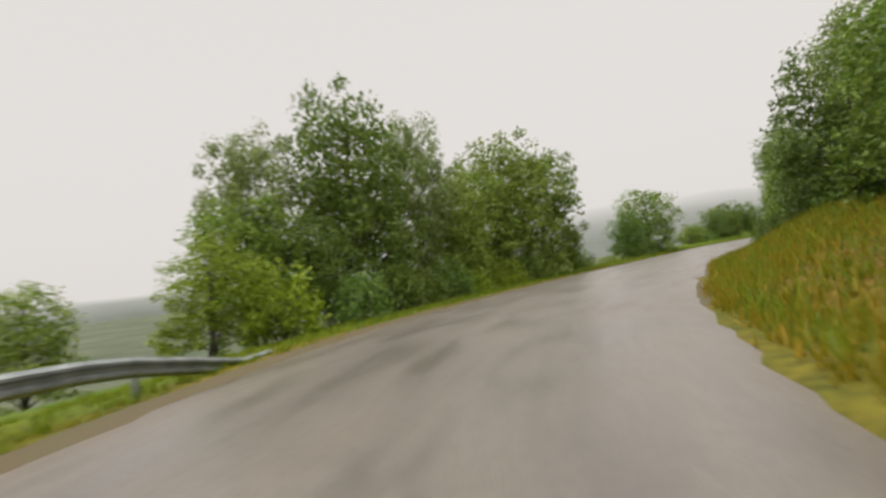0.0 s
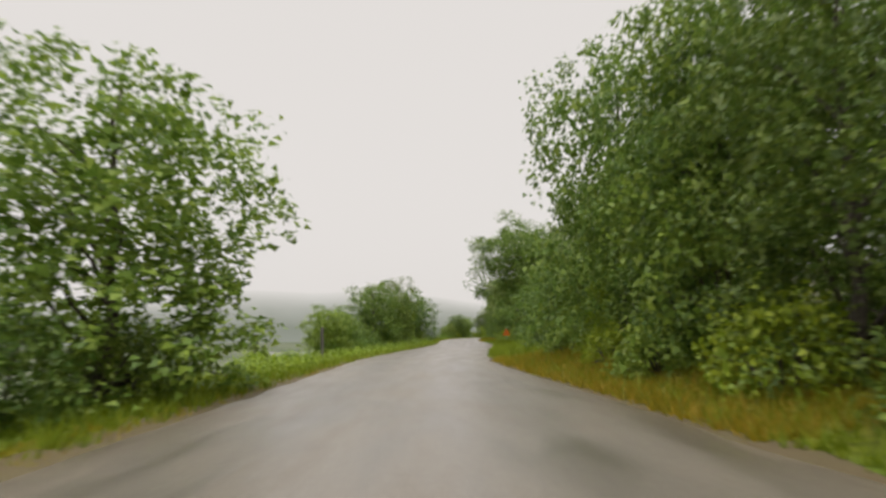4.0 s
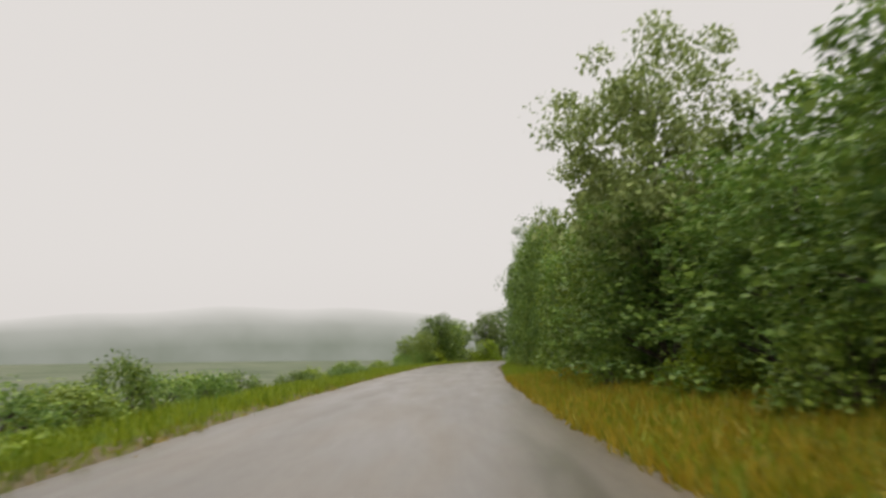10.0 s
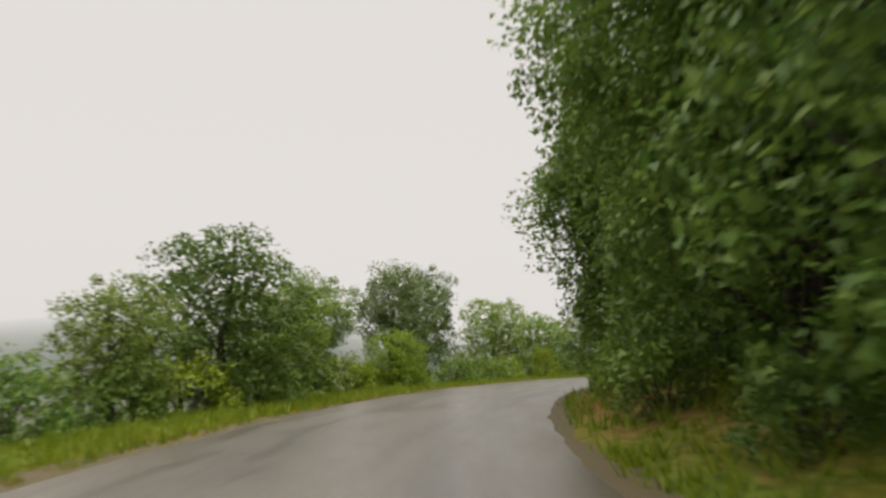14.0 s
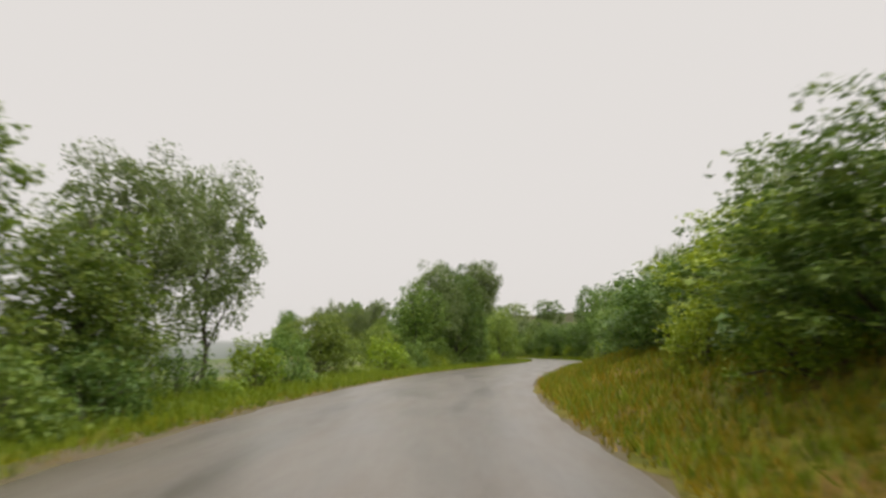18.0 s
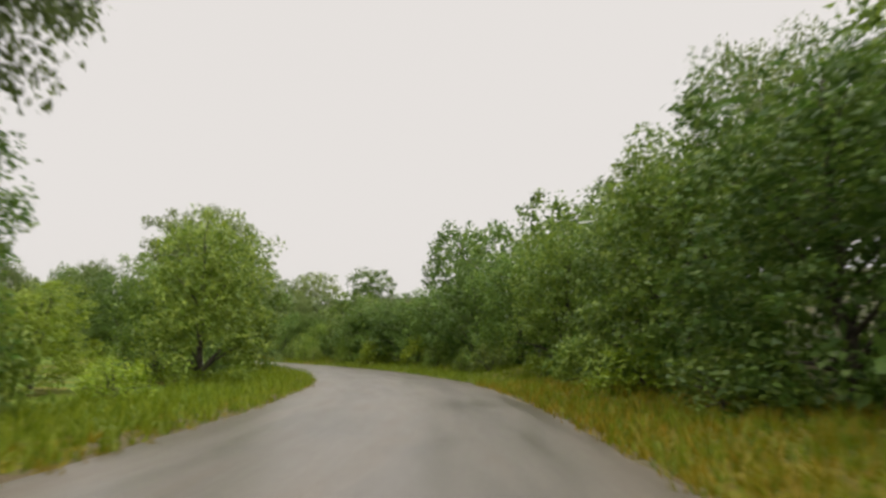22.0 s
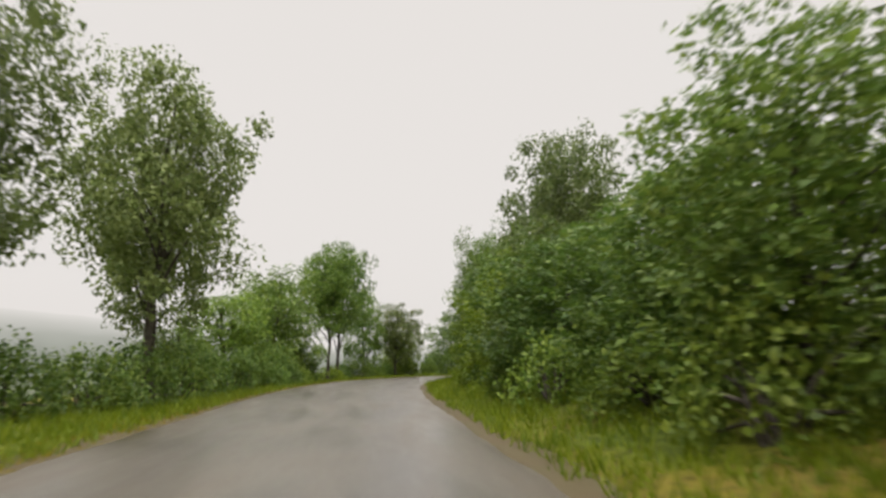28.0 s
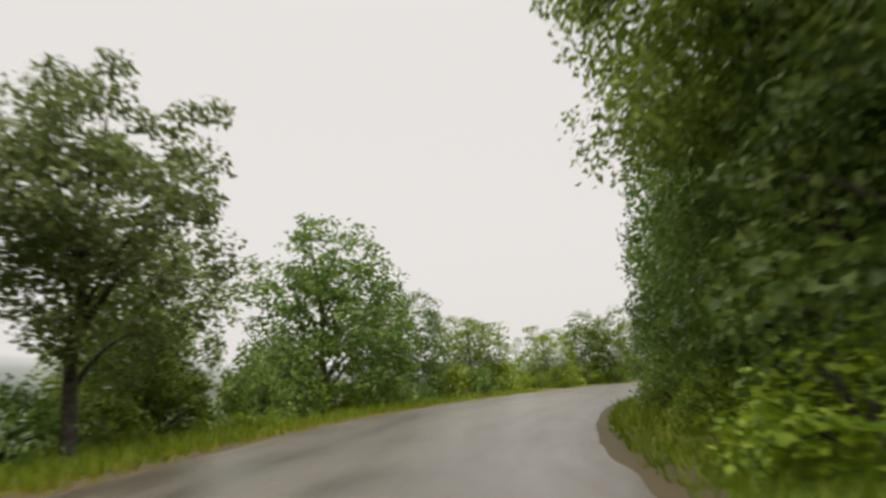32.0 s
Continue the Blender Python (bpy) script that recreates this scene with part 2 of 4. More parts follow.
# glowing hills: mist is put into the colour, fading to the sky's tone upwards
HILL, n, l, b = mat("painted_mist_hills", 1.0, 0.0)
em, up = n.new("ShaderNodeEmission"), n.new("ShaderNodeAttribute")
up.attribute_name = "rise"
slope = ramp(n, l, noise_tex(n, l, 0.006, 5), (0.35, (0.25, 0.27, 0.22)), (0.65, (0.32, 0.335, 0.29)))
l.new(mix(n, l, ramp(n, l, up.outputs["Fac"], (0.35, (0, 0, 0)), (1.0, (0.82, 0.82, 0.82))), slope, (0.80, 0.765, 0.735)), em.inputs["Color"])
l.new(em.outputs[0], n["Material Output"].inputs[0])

# ---- the road's line ----
ROAD = [
    (-0.8, -29.2), (-0.8, -14.7), (-1.3, -0.2), (-1.8, 14.3), (1.2, 28.7), (5.1, 42.7),
    (9.3, 56.6), (13.6, 70.6), (18.1, 84.7), (23.5, 98.1), (29.2, 110.9), (34.8, 124.5),
    (39.7, 138.4), (44.6, 152.4), (50.1, 166.3), (55.8, 179.7), (61.7, 192.9), (68.9, 205.2),
    (78.5, 216.1), (90.4, 224.7), (103.8, 230.7), (117.8, 234.9), (132.2, 237.5), (146.7, 238.6),
    (161.2, 239.0), (175.6, 239.2), (189.1, 240.9), (202.4, 245.7), (214.7, 253.3), (225.3, 263.0),
    (234.4, 274.0), (242.4, 285.7), (250.5, 297.5), (259.3, 308.7), (269.7, 318.6), (282.4, 325.7),
    (296.4, 329.4), (310.9, 329.7), (325.2, 327.4), (339.4, 324.1)]


def spline(p, steps=15):
    q = np.vstack([2 * p[0] - p[1], p, 2 * p[-1] - p[-2]])
    out = []
    for i in range(1, len(q) - 2):
        a, b, c, d = q[i - 1:i + 3]
        for k in range(steps):
            u = k / steps
            out.append(0.5 * (2 * b + (c - a) * u + (2 * a - 5 * b + 4 * c - d) * u * u + (3 * b - a - 3 * c + d) * u ** 3))
    return np.array(out + [q[-2]])


LINE = spline(np.array(ROAD))
ST = np.concatenate([[0], np.cumsum(np.hypot(*np.diff(LINE, axis=0).T))])
TAN = np.gradient(LINE, axis=0)
TAN /= np.hypot(TAN[:, 0], TAN[:, 1])[:, None]
HALF = 3.0
WIDE = [(0, 3.45), (95, 3.3), (122, 2.8), (210, 2.9), (235, 3.05), (250, 3.1), (320, 3.05), (332, 3.3), (348, 2.9), (410, 2.85), (440, 3.0), (468, 3.4), (600, 3.4)]


WIDE_RIGHT = [(0, 3.2), (34, 3.2), (40, 3.9), (50, 4.3), (60, 3.7), (68, 3.8), (88, 4.2), (100, 3.8)] + WIDE[2:]
WIDE_LEFT = WIDE[:9] + [(380, 2.85), (393, 2.3), (408, 2.3), (418, 2.85)] + WIDE[10:]


def half(s, off):
    """The road's width at station s from its middle to the edge on the side of off."""
    return np.where(np.asarray(off) > 0, np.interp(s, *zip(*WIDE_RIGHT)), np.interp(s, *zip(*WIDE_LEFT)))


def on_road(s, off):
    """The place at station s, off metres to the right of the road's middle."""
    x, y = np.interp(s, ST, LINE[:, 0]), np.interp(s, ST, LINE[:, 1])
    tx, ty = np.interp(s, ST, TAN[:, 0]), np.interp(s, ST, TAN[:, 1])
    k = np.hypot(tx, ty)
    return x + ty / k * off, y - tx / k * off


# beyond its ends the line runs on straight, to part the valley side from the hill side
LONG = np.vstack([LINE[0] + np.outer(np.arange(40, 0, -1) * 15, -TAN[0]), LINE, LINE[-1] + np.outer(np.arange(1, 40) * 15, TAN[-1])])
LTAN = np.vstack([np.tile(TAN[0], (40, 1)), TAN, np.tile(TAN[-1], (39, 1))])
LST = np.concatenate([np.arange(-40, 0) * 15.0, ST, ST[-1] + np.arange(1, 40) * 15.0])


def road_place(x, y):
    x, y = np.atleast_1d(np.asarray(x, float)), np.atleast_1d(np.asarray(y, float))
    st, off = np.empty(len(x)), np.empty(len(x))
    for a in range(0, len(x), 4000):
        px, py = x[a:a + 4000], y[a:a + 4000]
        i = ((px[:, None] - LONG[None, :, 0]) ** 2 + (py[:, None] - LONG[None, :, 1]) ** 2).argmin(1)
        dx, dy = px - LONG[i, 0], py - LONG[i, 1]
        st[a:a + 4000] = LST[i]
        off[a:a + 4000] = np.sign(dx * LTAN[i, 1] - dy * LTAN[i, 0]) * np.hypot(dx, dy)
    return st, off


BANK = [(0, 1.6), (60, 1.6), (75, 0.5), (225, 0.4), (245, 1.0), (265, 1.2), (290, 1.4), (325, 1.2), (345, 0.5), (400, 0.5), (415, 0.9), (440, 0.6), (600, 0.6)]
EARTH = [(0, 0), (136, 0), (139, 0.8), (143, 0.8), (146, 0), (184, 0), (187, 0.7), (196, 0.7), (199, 0), (219, 0), (223, 0.6), (237, 0.6), (242, 0.4), (248, 0.6), (268, 0.7), (273, 0), (414, 0), (417, 0.75), (430, 0.8), (434, 0), (600, 0)]
DROP = [(0, 1.0), (240, 1.0), (262, 0.6), (330, 0.45), (355, 0.12), (450, 0.15), (480, 0.4), (600, 0.5)]


def ground_z(x, y):
    st, off = road_place(x, y)
    out = np.abs(off) - half(st, off)
    s = np.clip((out - 0.4) / 4.0, 0, 1)
    s = s * s * (3 - 2 * s)
    right = np.interp(st, *zip(*BANK)) * s + np.clip(out - 6, 0, 60) * 0.2
    drop = np.interp(st, *zip(*DROP))
    drop = drop + (1 - drop) * np.clip((out - 25) / 60, 0, 1)
    left = -drop * (np.clip(out - 0.8, 0, 6) * 0.09 + np.clip(out - 6.5, 0, 90) * 0.19)
    z = np.where(off > 0, right, left)
    return np.where(out < 0.3, -0.06, z - 0.03)


def earth(st, off):
    """How bare the reddish soil lies on the cut bank of the hill side."""
    out = off - half(st, off)
    lo = np.where(st < 200, 2.6, np.where(st < 243, 1.0, np.where(st < 300, 0.1, 0.9)))
    return np.interp(st, *zip(*EARTH)) * np.clip((out - lo) / 0.5, 0, 1) * np.clip((lo + np.where(st < 243, 2.0, 3.2) - out) / 0.9, 0, 1) * (off > 0)


def gz(x, y):
    return float(surface([x], [y])[0])


# ---- mesh helpers ----
def mesh(name, verts, faces, material, smooth=False):
    me = bpy.data.meshes.new(name)
    me.from_pydata(verts, [], faces)
    me.materials.append(material)
    if smooth:
        me.polygons.foreach_set("use_smooth", [True] * len(me.polygons))
    me.update()
    return me


def tri_mesh(name, verts, faces, material):
    """A mesh from arrays of triangles."""
    me = bpy.data.meshes.new(name)
    me.vertices.add(len(verts))
    me.vertices.foreach_set("co", np.asarray(verts, np.float32).ravel())
    me.loops.add(len(faces) * 3)
    me.polygons.add(len(faces))
    me.loops.foreach_set("vertex_index", np.asarray(faces, np.int32).ravel())
    me.polygons.foreach_set("loop_start", np.arange(0, len(faces) * 3, 3, dtype=np.int32))
    me.materials.append(material)
    me.update(calc_edges=True)
    return me


def part(name, me, parent, label=""):
    ob = new(name, me)
    ob.parent = parent
    if label:
        ob["label"] = label
    return ob


def tube(path, radii, sides=7):
    """Vertices and faces of a tapered tube along a path."""
    v, f = [], []
    path = [Vector(p) for p in path]
    for i, (p, r) in enumerate(zip(path, radii)):
        d = (path[min(i + 1, len(path) - 1)] - path[max(i - 1, 0)]).normalized()
        a = d.cross(Vector((0.31, 0.92, 0.22))).normalized()
        b = d.cross(a)
        for k in range(sides):
            w = 2 * math.pi * k / sides
            v.append(tuple(p + r * (math.cos(w) * a + math.sin(w) * b)))
    for i in range(len(path) - 1):
        for k in range(sides):
            j = (k + 1) % sides
            f.append((i * sides + k, i * sides + j, (i + 1) * sides + j, (i + 1) * sides + k))
    f.append(tuple(range((len(path) - 1) * sides, len(path) * sides)))
    return v, f


def joined(pieces):
    v, f = [], []
    for pv, pf in pieces:
        o = len(v)
        v += pv
        f += [tuple(i + o for i in q) for q in pf]
    return v, f


def leaves(rng, where, size, droop=0.3, folded=False, out=None):
    """Leaf blades at the given places, mostly face up and outwards from their clump."""
    k = len(where)
    ax = rng.normal(size=(k, 3))
    ax[:, 2] = ax[:, 2] * 0.5 - droop
    ax /= np.linalg.norm(ax, axis=1)[:, None]
    side = np.cross(ax, rng.normal(size=(k, 3)) * 0.7 + (0, 0, 0.8) + (0 if out is None else out))
    side /= np.linalg.norm(side, axis=1)[:, None] + 1e-9
    ln = size * rng.uniform(0.7, 1.35, (k, 1))
    wd = ln * rng.uniform(0.34, 0.5, (k, 1))
    if folded:
        up = np.cross(side, ax) * ln * 0.12
        mid = where + ax * ln * 0.45
        v = np.stack([where, mid + side * wd * 0.72 + up, where + ax * ln, mid - side * wd * 0.72 + up], 1).reshape(-1, 3)
        q = np.arange(k)[:, None] * 4
        return v, np.vstack([q + (0, 1, 2), q + (0, 2, 3)])
    skew = rng.uniform(0.25, 0.6, (k, 1))
    v = np.stack([where, where + ax * ln, where + ax * ln * skew + side * wd * 1.5], 1).reshape(-1, 3)
    return v, np.arange(k * 3).reshape(-1, 3)


# ---- tree models: 1 m high units are scaled when planted; built at a height of 8 m, spread of 3 m ----
def tree_model(seed, name, material, clumps, per, leaf, low, core=260, stems=1, uneven=0.3, inner=0.6):
    """A trunk with limbs and a crown of leaf clumps round an uneven, rounded outline."""
    rng = np.random.default_rng(seed)
    H, R = 8.0, 3.0
    z0, zc, rz = H * low, H * (1 + low) / 2, H * (1 - low) / 2 - 0.35
    shift = Vector(rng.uniform(-50, 50, 3))
    ds, rs_, rad = [], [], []
    for k in range(clumps):
        u = 1 - 2 * (k + 0.5) / clumps
        a = k * 2.39996 + rng.uniform(-0.35, 0.35)
        w = math.sqrt(1 - u * u)
        d = Vector((w * math.cos(a), w * math.sin(a), u))
        lump_ = noise.noise(d * 1.5 + shift) * uneven * 1.5 + noise.noise(d * 3.6 + shift) * uneven
        full = (abs(d.x) ** 2.5 + abs(d.y) ** 2.5 + abs(d.z) ** 2.5) ** (-1 / 2.5)
        rs_.append((1 + lump_) * full * (rng.uniform(0.4, 0.8) if k % 4 == 0 else rng.uniform(0.84, 1.0)))
        ds.append(d)
        rad.append(rng.uniform(0.30, 0.72))
    rs_ = np.minimum(np.array(rs_) / np.quantile(rs_, 0.93), 1.08)
    # crowns that start at the ground have a broad skirt
    skirt = [1 + (0.9 / max(math.hypot(d.x, d.y), 0.25) - 1) * 0.8 * min(1, -d.z * 2) if d.z < 0 and low < 0.1 else 1 for d in ds]
    cs = np.array([(d.x * q * k * (R - 0.25), d.y * q * k * (R - 0.25), max(zc + d.z * q * rz, 0.3)) for d, q, k in zip(ds, rs_, skirt)])
    # a clump that stands out alone is drawn back towards the others
    for _ in range(3):
        apart = np.sort(np.linalg.norm(cs[:, None] - cs[None], axis=2), axis=1)[:, 3]
        lone = apart > 1.25
        cs[lone] += ((0, 0, zc) - cs[lone]) * 0.16
    if low < 0.1:
        a, q = rng.uniform(0, 2 * math.pi, clumps // 3), R * rng.uniform(0.3, 0.95, clumps // 3) ** 0.5 * 0.92
        cs = np.vstack([cs, np.stack([q * np.cos(a), q * np.sin(a), rng.uniform(0.03, 0.36, clumps // 3) * H], 1)])
        rad += list(rng.uniform(0.3, 0.6, clumps // 3))
    at, face = [], []
    for c, r in zip(cs, rad):
        d = rng.normal(size=(per, 3))
        d /= np.linalg.norm(d, axis=1)[:, None]
        face.append(d * 0.8)
        d = d * (rng.uniform(0.05, 1.0, (per, 1)) ** 0.4) * r
        d[:, 2] *= 0.8
        at.append(c + d)
    v, f = leaves(rng, np.vstack(at), leaf, out=np.vstack(face))
    if core:
        d = rng.normal(size=(core, 3))
        d *= rng.uniform(0.2, 0.78, (core, 1)) / np.linalg.norm(d, axis=1)[:, None]
        v2, f2 = leaves(rng, d * (R, R, rz) + (0, 0, zc), inner)
        v, f = np.vstack([v, v2]), np.vstack([f, f2 + len(v)])
    crown = tri_mesh(name + "_crown", v, f, material)
    wood = []
    for sidx in range(stems):
        bx, by = (0, 0) if stems == 1 else rng.uniform(-0.5, 0.5, 2)
        n, r0 = 9, 0.15 if stems == 1 else 0.09
        tx, ty = rng.uniform(-0.6, 0.6, 2)
        spine = [(bx + tx * (k / n) ** 1.5 + rng.normal() * 0.06, by + ty * (k / n) ** 1.5 + rng.normal() * 0.06, -0.3 + (H * 0.84 + 0.3) * k / n) for k in range(n + 1)]
        wood.append(tube(spine, [r0 * (1.35 if k == 0 else 1 - 0.85 * k / n) for k in range(n + 1)]))
        for c in cs[rng.permutation(len(cs))[:16 if stems == 1 else 5]]:
            c = c * (0.86, 0.86, 1.0)
            zs = max(c[2] - 0.55 * math.hypot(c[0], c[1]) - 0.4, z0 * 0.9, 0.5)
            k = int(np.clip(n * (zs + 0.3) / (H * 0.84 + 0.3), 1, n - 1))
            a, e = Vector(spine[k]), Vector(c)
            if e.z < a.z:
                continue
            m = a.lerp(e, 0.55) + Vector((rng.normal() * 0.1, rng.normal() * 0.1, 0.2))
            r1 = r0 * (1 - 0.85 * k / n) * 0.5
            wood.append(tube([a, a.lerp(m, 0.5) + Vector((0, 0, 0.06)), m, m.lerp(e, 0.6) + Vector((0, 0, 0.08)), e], [r1, r1 * 0.8, r1 * 0.6, r1 * 0.35, r1 * 0.15], 5))
    tv, tf = joined(wood)
    trunk = mesh(name + "_trunk", tv, tf, BARK, True)
    return trunk, crown


def shrub_model(seed, name, material, clumps, per, leaf):
    rng = np.random.default_rng(seed)
    cs = []
    while len(cs) < clumps:
        d = rng.normal(size=3)
        d /= np.linalg.norm(d)
        p = d * rng.uniform(0.5, 1.0) ** 0.5
        p[2] = abs(p[2]) * 1.0
        if p[2] < 0.95:
            cs.append(p * (0.85, 0.85, 0.9))
    cs = np.array(cs)
    pts, face = [], []
    for c in cs:
        d = rng.normal(size=(per, 3))
        d /= np.linalg.norm(d, axis=1)[:, None]
        face.append(d * 0.8)
        pts.append(c + d * rng.uniform(0.05, 0.26, (per, 1)))
    v, f = leaves(rng, np.vstack(pts), leaf, 0.1, True, np.vstack(face))
    foliage = tri_mesh(name + "_foliage", v, f, material)
    wood = [tube([(0.08 * math.cos(k), 0.08 * math.sin(k), -0.1), tuple(c * 0.5 + (0, 0, 0.1)), tuple(c)], [0.03, 0.02, 0.008], 4)
            for k, c in enumerate(cs[:8])]
    tv, tf = joined(wood)
    return mesh(name + "_stem", tv, tf, BARK, True), foliage


def thing(name, models, label, category, group):
    top = tagged(new(name), label, category, group)
    for n, me in models:
        part(n, me, top)
    return top


MODELS = {
    "oak": [("trunk", "crown", tree_model(11 + k, "oak", LEAF, 132, 60, 0.165, 0.02, 1000, uneven=0.38, inner=0.27)) for k in range(5)],
    "dark": [("trunk", "crown", tree_model(31 + k, "dark", LEAF_DARK, 132, 60, 0.165, 0.02, 1000, uneven=0.38, inner=0.27)) for k in range(5)],
    "tall": [("trunk", "crown", tree_model(51 + k, "tall", LEAF_GREY, 160, 96, 0.14, 0.15, 120, 1, 0.5, 0.25)) for k in range(4)],
    "high": [("trunk", "crown", tree_model(81 + k, "high", LEAF_DARK, 180, 80, 0.125, 0.03, 400, 1, 0.36, 0.3)) for k in range(4)],
    "bare": [("trunk", "crown", tree_model(56 + k, "bare", LEAF_GREY, 150, 96, 0.14, 0.46, 100, 1, 0.5, 0.25)) for k in range(2)],
    "open": [("trunk", "crown", tree_model(86 + k, "open", LEAF_DARK, 170, 90, 0.14, 0.24, 60, 1, 0.62, 0.25)) for k in range(4)],
    "great": [("trunk", "crown", tree_model(61 + k, "great", LEAF_DARK, 300, 150, 0.10, 0.15, 600, 1, 0.42, 0.2)) for k in range(2)],
    "grand": [("trunk", "crown", tree_model(66, "grand", LEAF, 300, 150, 0.10, 0.14, 600, 1, 0.42, 0.2))],
    "lime": [("trunk", "crown", tree_model(71 + k, "lime", LEAF_LIME, 120, 72, 0.15, 0.0, 400, 3, inner=0.28)) for k in range(4)],
    "back": [("trunk", "crown", tree_model(91 + k, "back", (LEAF_DARK, LEAF_GREY, LEAF)[k], 110, 32, 0.26, 0.12, 160, inner=0.4)) for k in range(3)],
    "shrub": [("stem", "foliage", shrub_model(111 + k, "shrub", LEAF, 62, 32, 0.085)) for k in range(4)],
    "shrub_dark": [("stem", "foliage", shrub_model(121 + k, "shrub_dark", LEAF_DARK, 62, 32, 0.085)) for k in range(4)],
    "shrub_lime": [("stem", "foliage", shrub_model(131 + k, "shrub_lime", LEAF_LIME, 62, 32, 0.085)) for k in range(4)],
}
WORDS = {
    "oak": ("tree", "full green broadleaf tree on the grass verge, wet with rain", "tree"),
    "dark": ("tree", "dense dark green broadleaf tree beside the wet road", "tree"),
    "tall": ("tree", "tall airy grey-green tree with bare lower trunk", "tree"),
    "high": ("tree", "tall full green tree at the edge of the wood", "tree"),
    "bare": ("tree", "tall grey-green tree with a long bare trunk", "tree"),
    "open": ("tree", "tall dark green tree on a slender bare leaning trunk", "tree"),
    "great": ("tree", "great dark spreading tree with branches over the road", "tree"),
    "grand": ("tree", "great full green tree reaching over the road edge", "tree"),
    "lime": ("tree", "bushy bright lime-green young tree at the roadside", "tree"),
    "back": ("tree", "green woodland tree behind the roadside row", "tree"),
    "shrub": ("shrub", "low green leafy shrub growing from the verge", "shrub"),
    "shrub_dark": ("shrub", "dense dark green bush under the roadside trees", "shrub"),
    "shrub_lime": ("shrub", "low yellow-green leafy shrub growing from the verge", "shrub"),
}
MASTERS = {}
plant_rng = random.Random(5)


def plant(kind, s, off, height, spread, pick=-1, turn=0.0):
    """Plants a tree or shrub at station s, off metres right of the road's middle."""
    x, y = on_road(s, off)
    model, turned = plant_rng.choice(MODELS[kind]), plant_rng.uniform(0, 360)
    if pick >= 0:
        model, turned = MODELS[kind][pick], turn
    z = gz(x, y) - 0.05
    unit = (1.0, 1.0) if kind.startswith("shrub") else (3.0, 8.0)
    m = (pose(float(x), float(y), z, 0, 0, turned)
         @ Matrix.Diagonal((spread / unit[0], spread / unit[0] * plant_rng.uniform(0.9, 1.1), 1.03 * (height - z) / unit[1] if kind[:5] != "shrub" else height, 1)))
    key = (kind, id(model))
    if key not in MASTERS:
        name, label, cat = WORDS[kind]
        MASTERS[key] = thing(name, [(model[0], model[2][0]), (model[1], model[2][1])], label, cat, "roadside " + cat + "s")
        MASTERS[key].matrix_basis = m
    else:
        ob = copy_thing(MASTERS[key], pose(0, 0, 0))
        ob.matrix_basis = m


# ---- ground, one sheet to the horizon ----
def axis(lo, hi, step):
    core = np.arange(lo, hi + 0.1, step)
    far = np.cumsum(step * 1.35 ** np.arange(1, 20))
    return np.concatenate([lo - far[::-1], core, hi + far])


gx, gy = axis(-60, 370, 1.85), axis(-60, 380, 1.85)
GX, GY = np.meshgrid(gx, gy)
zz = ground_z(GX.ravel(), GY.ravel())
rough = np.array([noise.noise((a * 0.22, b * 0.22, 0)) for a, b in zip(GX.ravel(), GY.ravel())])
st_, off_ = road_place(GX.ravel(), GY.ravel())
zz = zz + rough * np.clip((np.abs(off_) - half(st_, off_) - 0.5) * 0.1, 0, 0.35)
nx, ny = len(gx), len(gy)
idx = np.arange(nx * ny).reshape(ny, nx)
quads = np.stack([idx[:-1, :-1], idx[:-1, 1:], idx[1:, 1:], idx[1:, :-1]], -1).reshape(-1, 4)
ZZ = zz.reshape(ny, nx)


def surface(x, y):
    """Height of the ground sheet itself, triangle by triangle."""
    x, y = np.asarray(x, float), np.asarray(y, float)
    i, j = np.clip(np.searchsorted(gx, x) - 1, 0, nx - 2), np.clip(np.searchsorted(gy, y) - 1, 0, ny - 2)
    u, v = (x - gx[i]) / (gx[i + 1] - gx[i]), (y - gy[j]) / (gy[j + 1] - gy[j])
    a, b, c, d = ZZ[j, i], ZZ[j, i + 1], ZZ[j + 1, i + 1], ZZ[j + 1, i]
    return np.where(u >= v, a + u * (b - a) + v * (c - b), a + v * (d - a) + u * (c - d))


tris = np.concatenate([quads[:, (0, 1, 2)], quads[:, (0, 2, 3)]])
gme = tri_mesh("ground", np.stack([GX.ravel(), GY.ravel(), zz], 1), tris, GROUND)
gme.polygons.foreach_set("use_smooth", [True] * len(gme.polygons))
# how much of the mist-greyed colour is mixed in, growing away from the road
fa = gme.attributes.new("field_haze", "FLOAT", "POINT")
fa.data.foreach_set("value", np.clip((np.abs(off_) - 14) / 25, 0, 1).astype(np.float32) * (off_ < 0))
da = gme.attributes.new("dry", "FLOAT", "POINT")
DRY = [(0, 1), (66, 1), (84, 0.15), (96, 0.3), (104, 0.6), (116, 0.15), (176, 0.3), (184, 0.7), (200, 0.7), (212, 0.6), (222, 0.25), (236, 0.25), (262, 0.4), (285, 0.7), (298, 1), (345, 1), (352, 0.7), (374, 0.55), (384, 0.15), (392, 0.1), (412, 0.9), (438, 0.9), (448, 0.3), (470, 0.1), (600, 0.3)]
da.data.foreach_set("value", (np.interp(st_, *zip(*DRY)) * np.clip((10.5 - off_) / 3, 0, 1) * (off_ > 0)
                            + np.interp(st_, (0, 60, 90, 600), (1, 1, 0.4, 0.4)) * np.clip(1.9 + half(st_, off_) + off_, 0, 1) * (off_ < 0)).astype(np.float32))
ea = gme.attributes.new("earth", "FLOAT", "POINT")
ea.data.foreach_set("value", earth(st_, off_).astype(np.float32))
la = gme.attributes.new("litter", "FLOAT", "POINT")
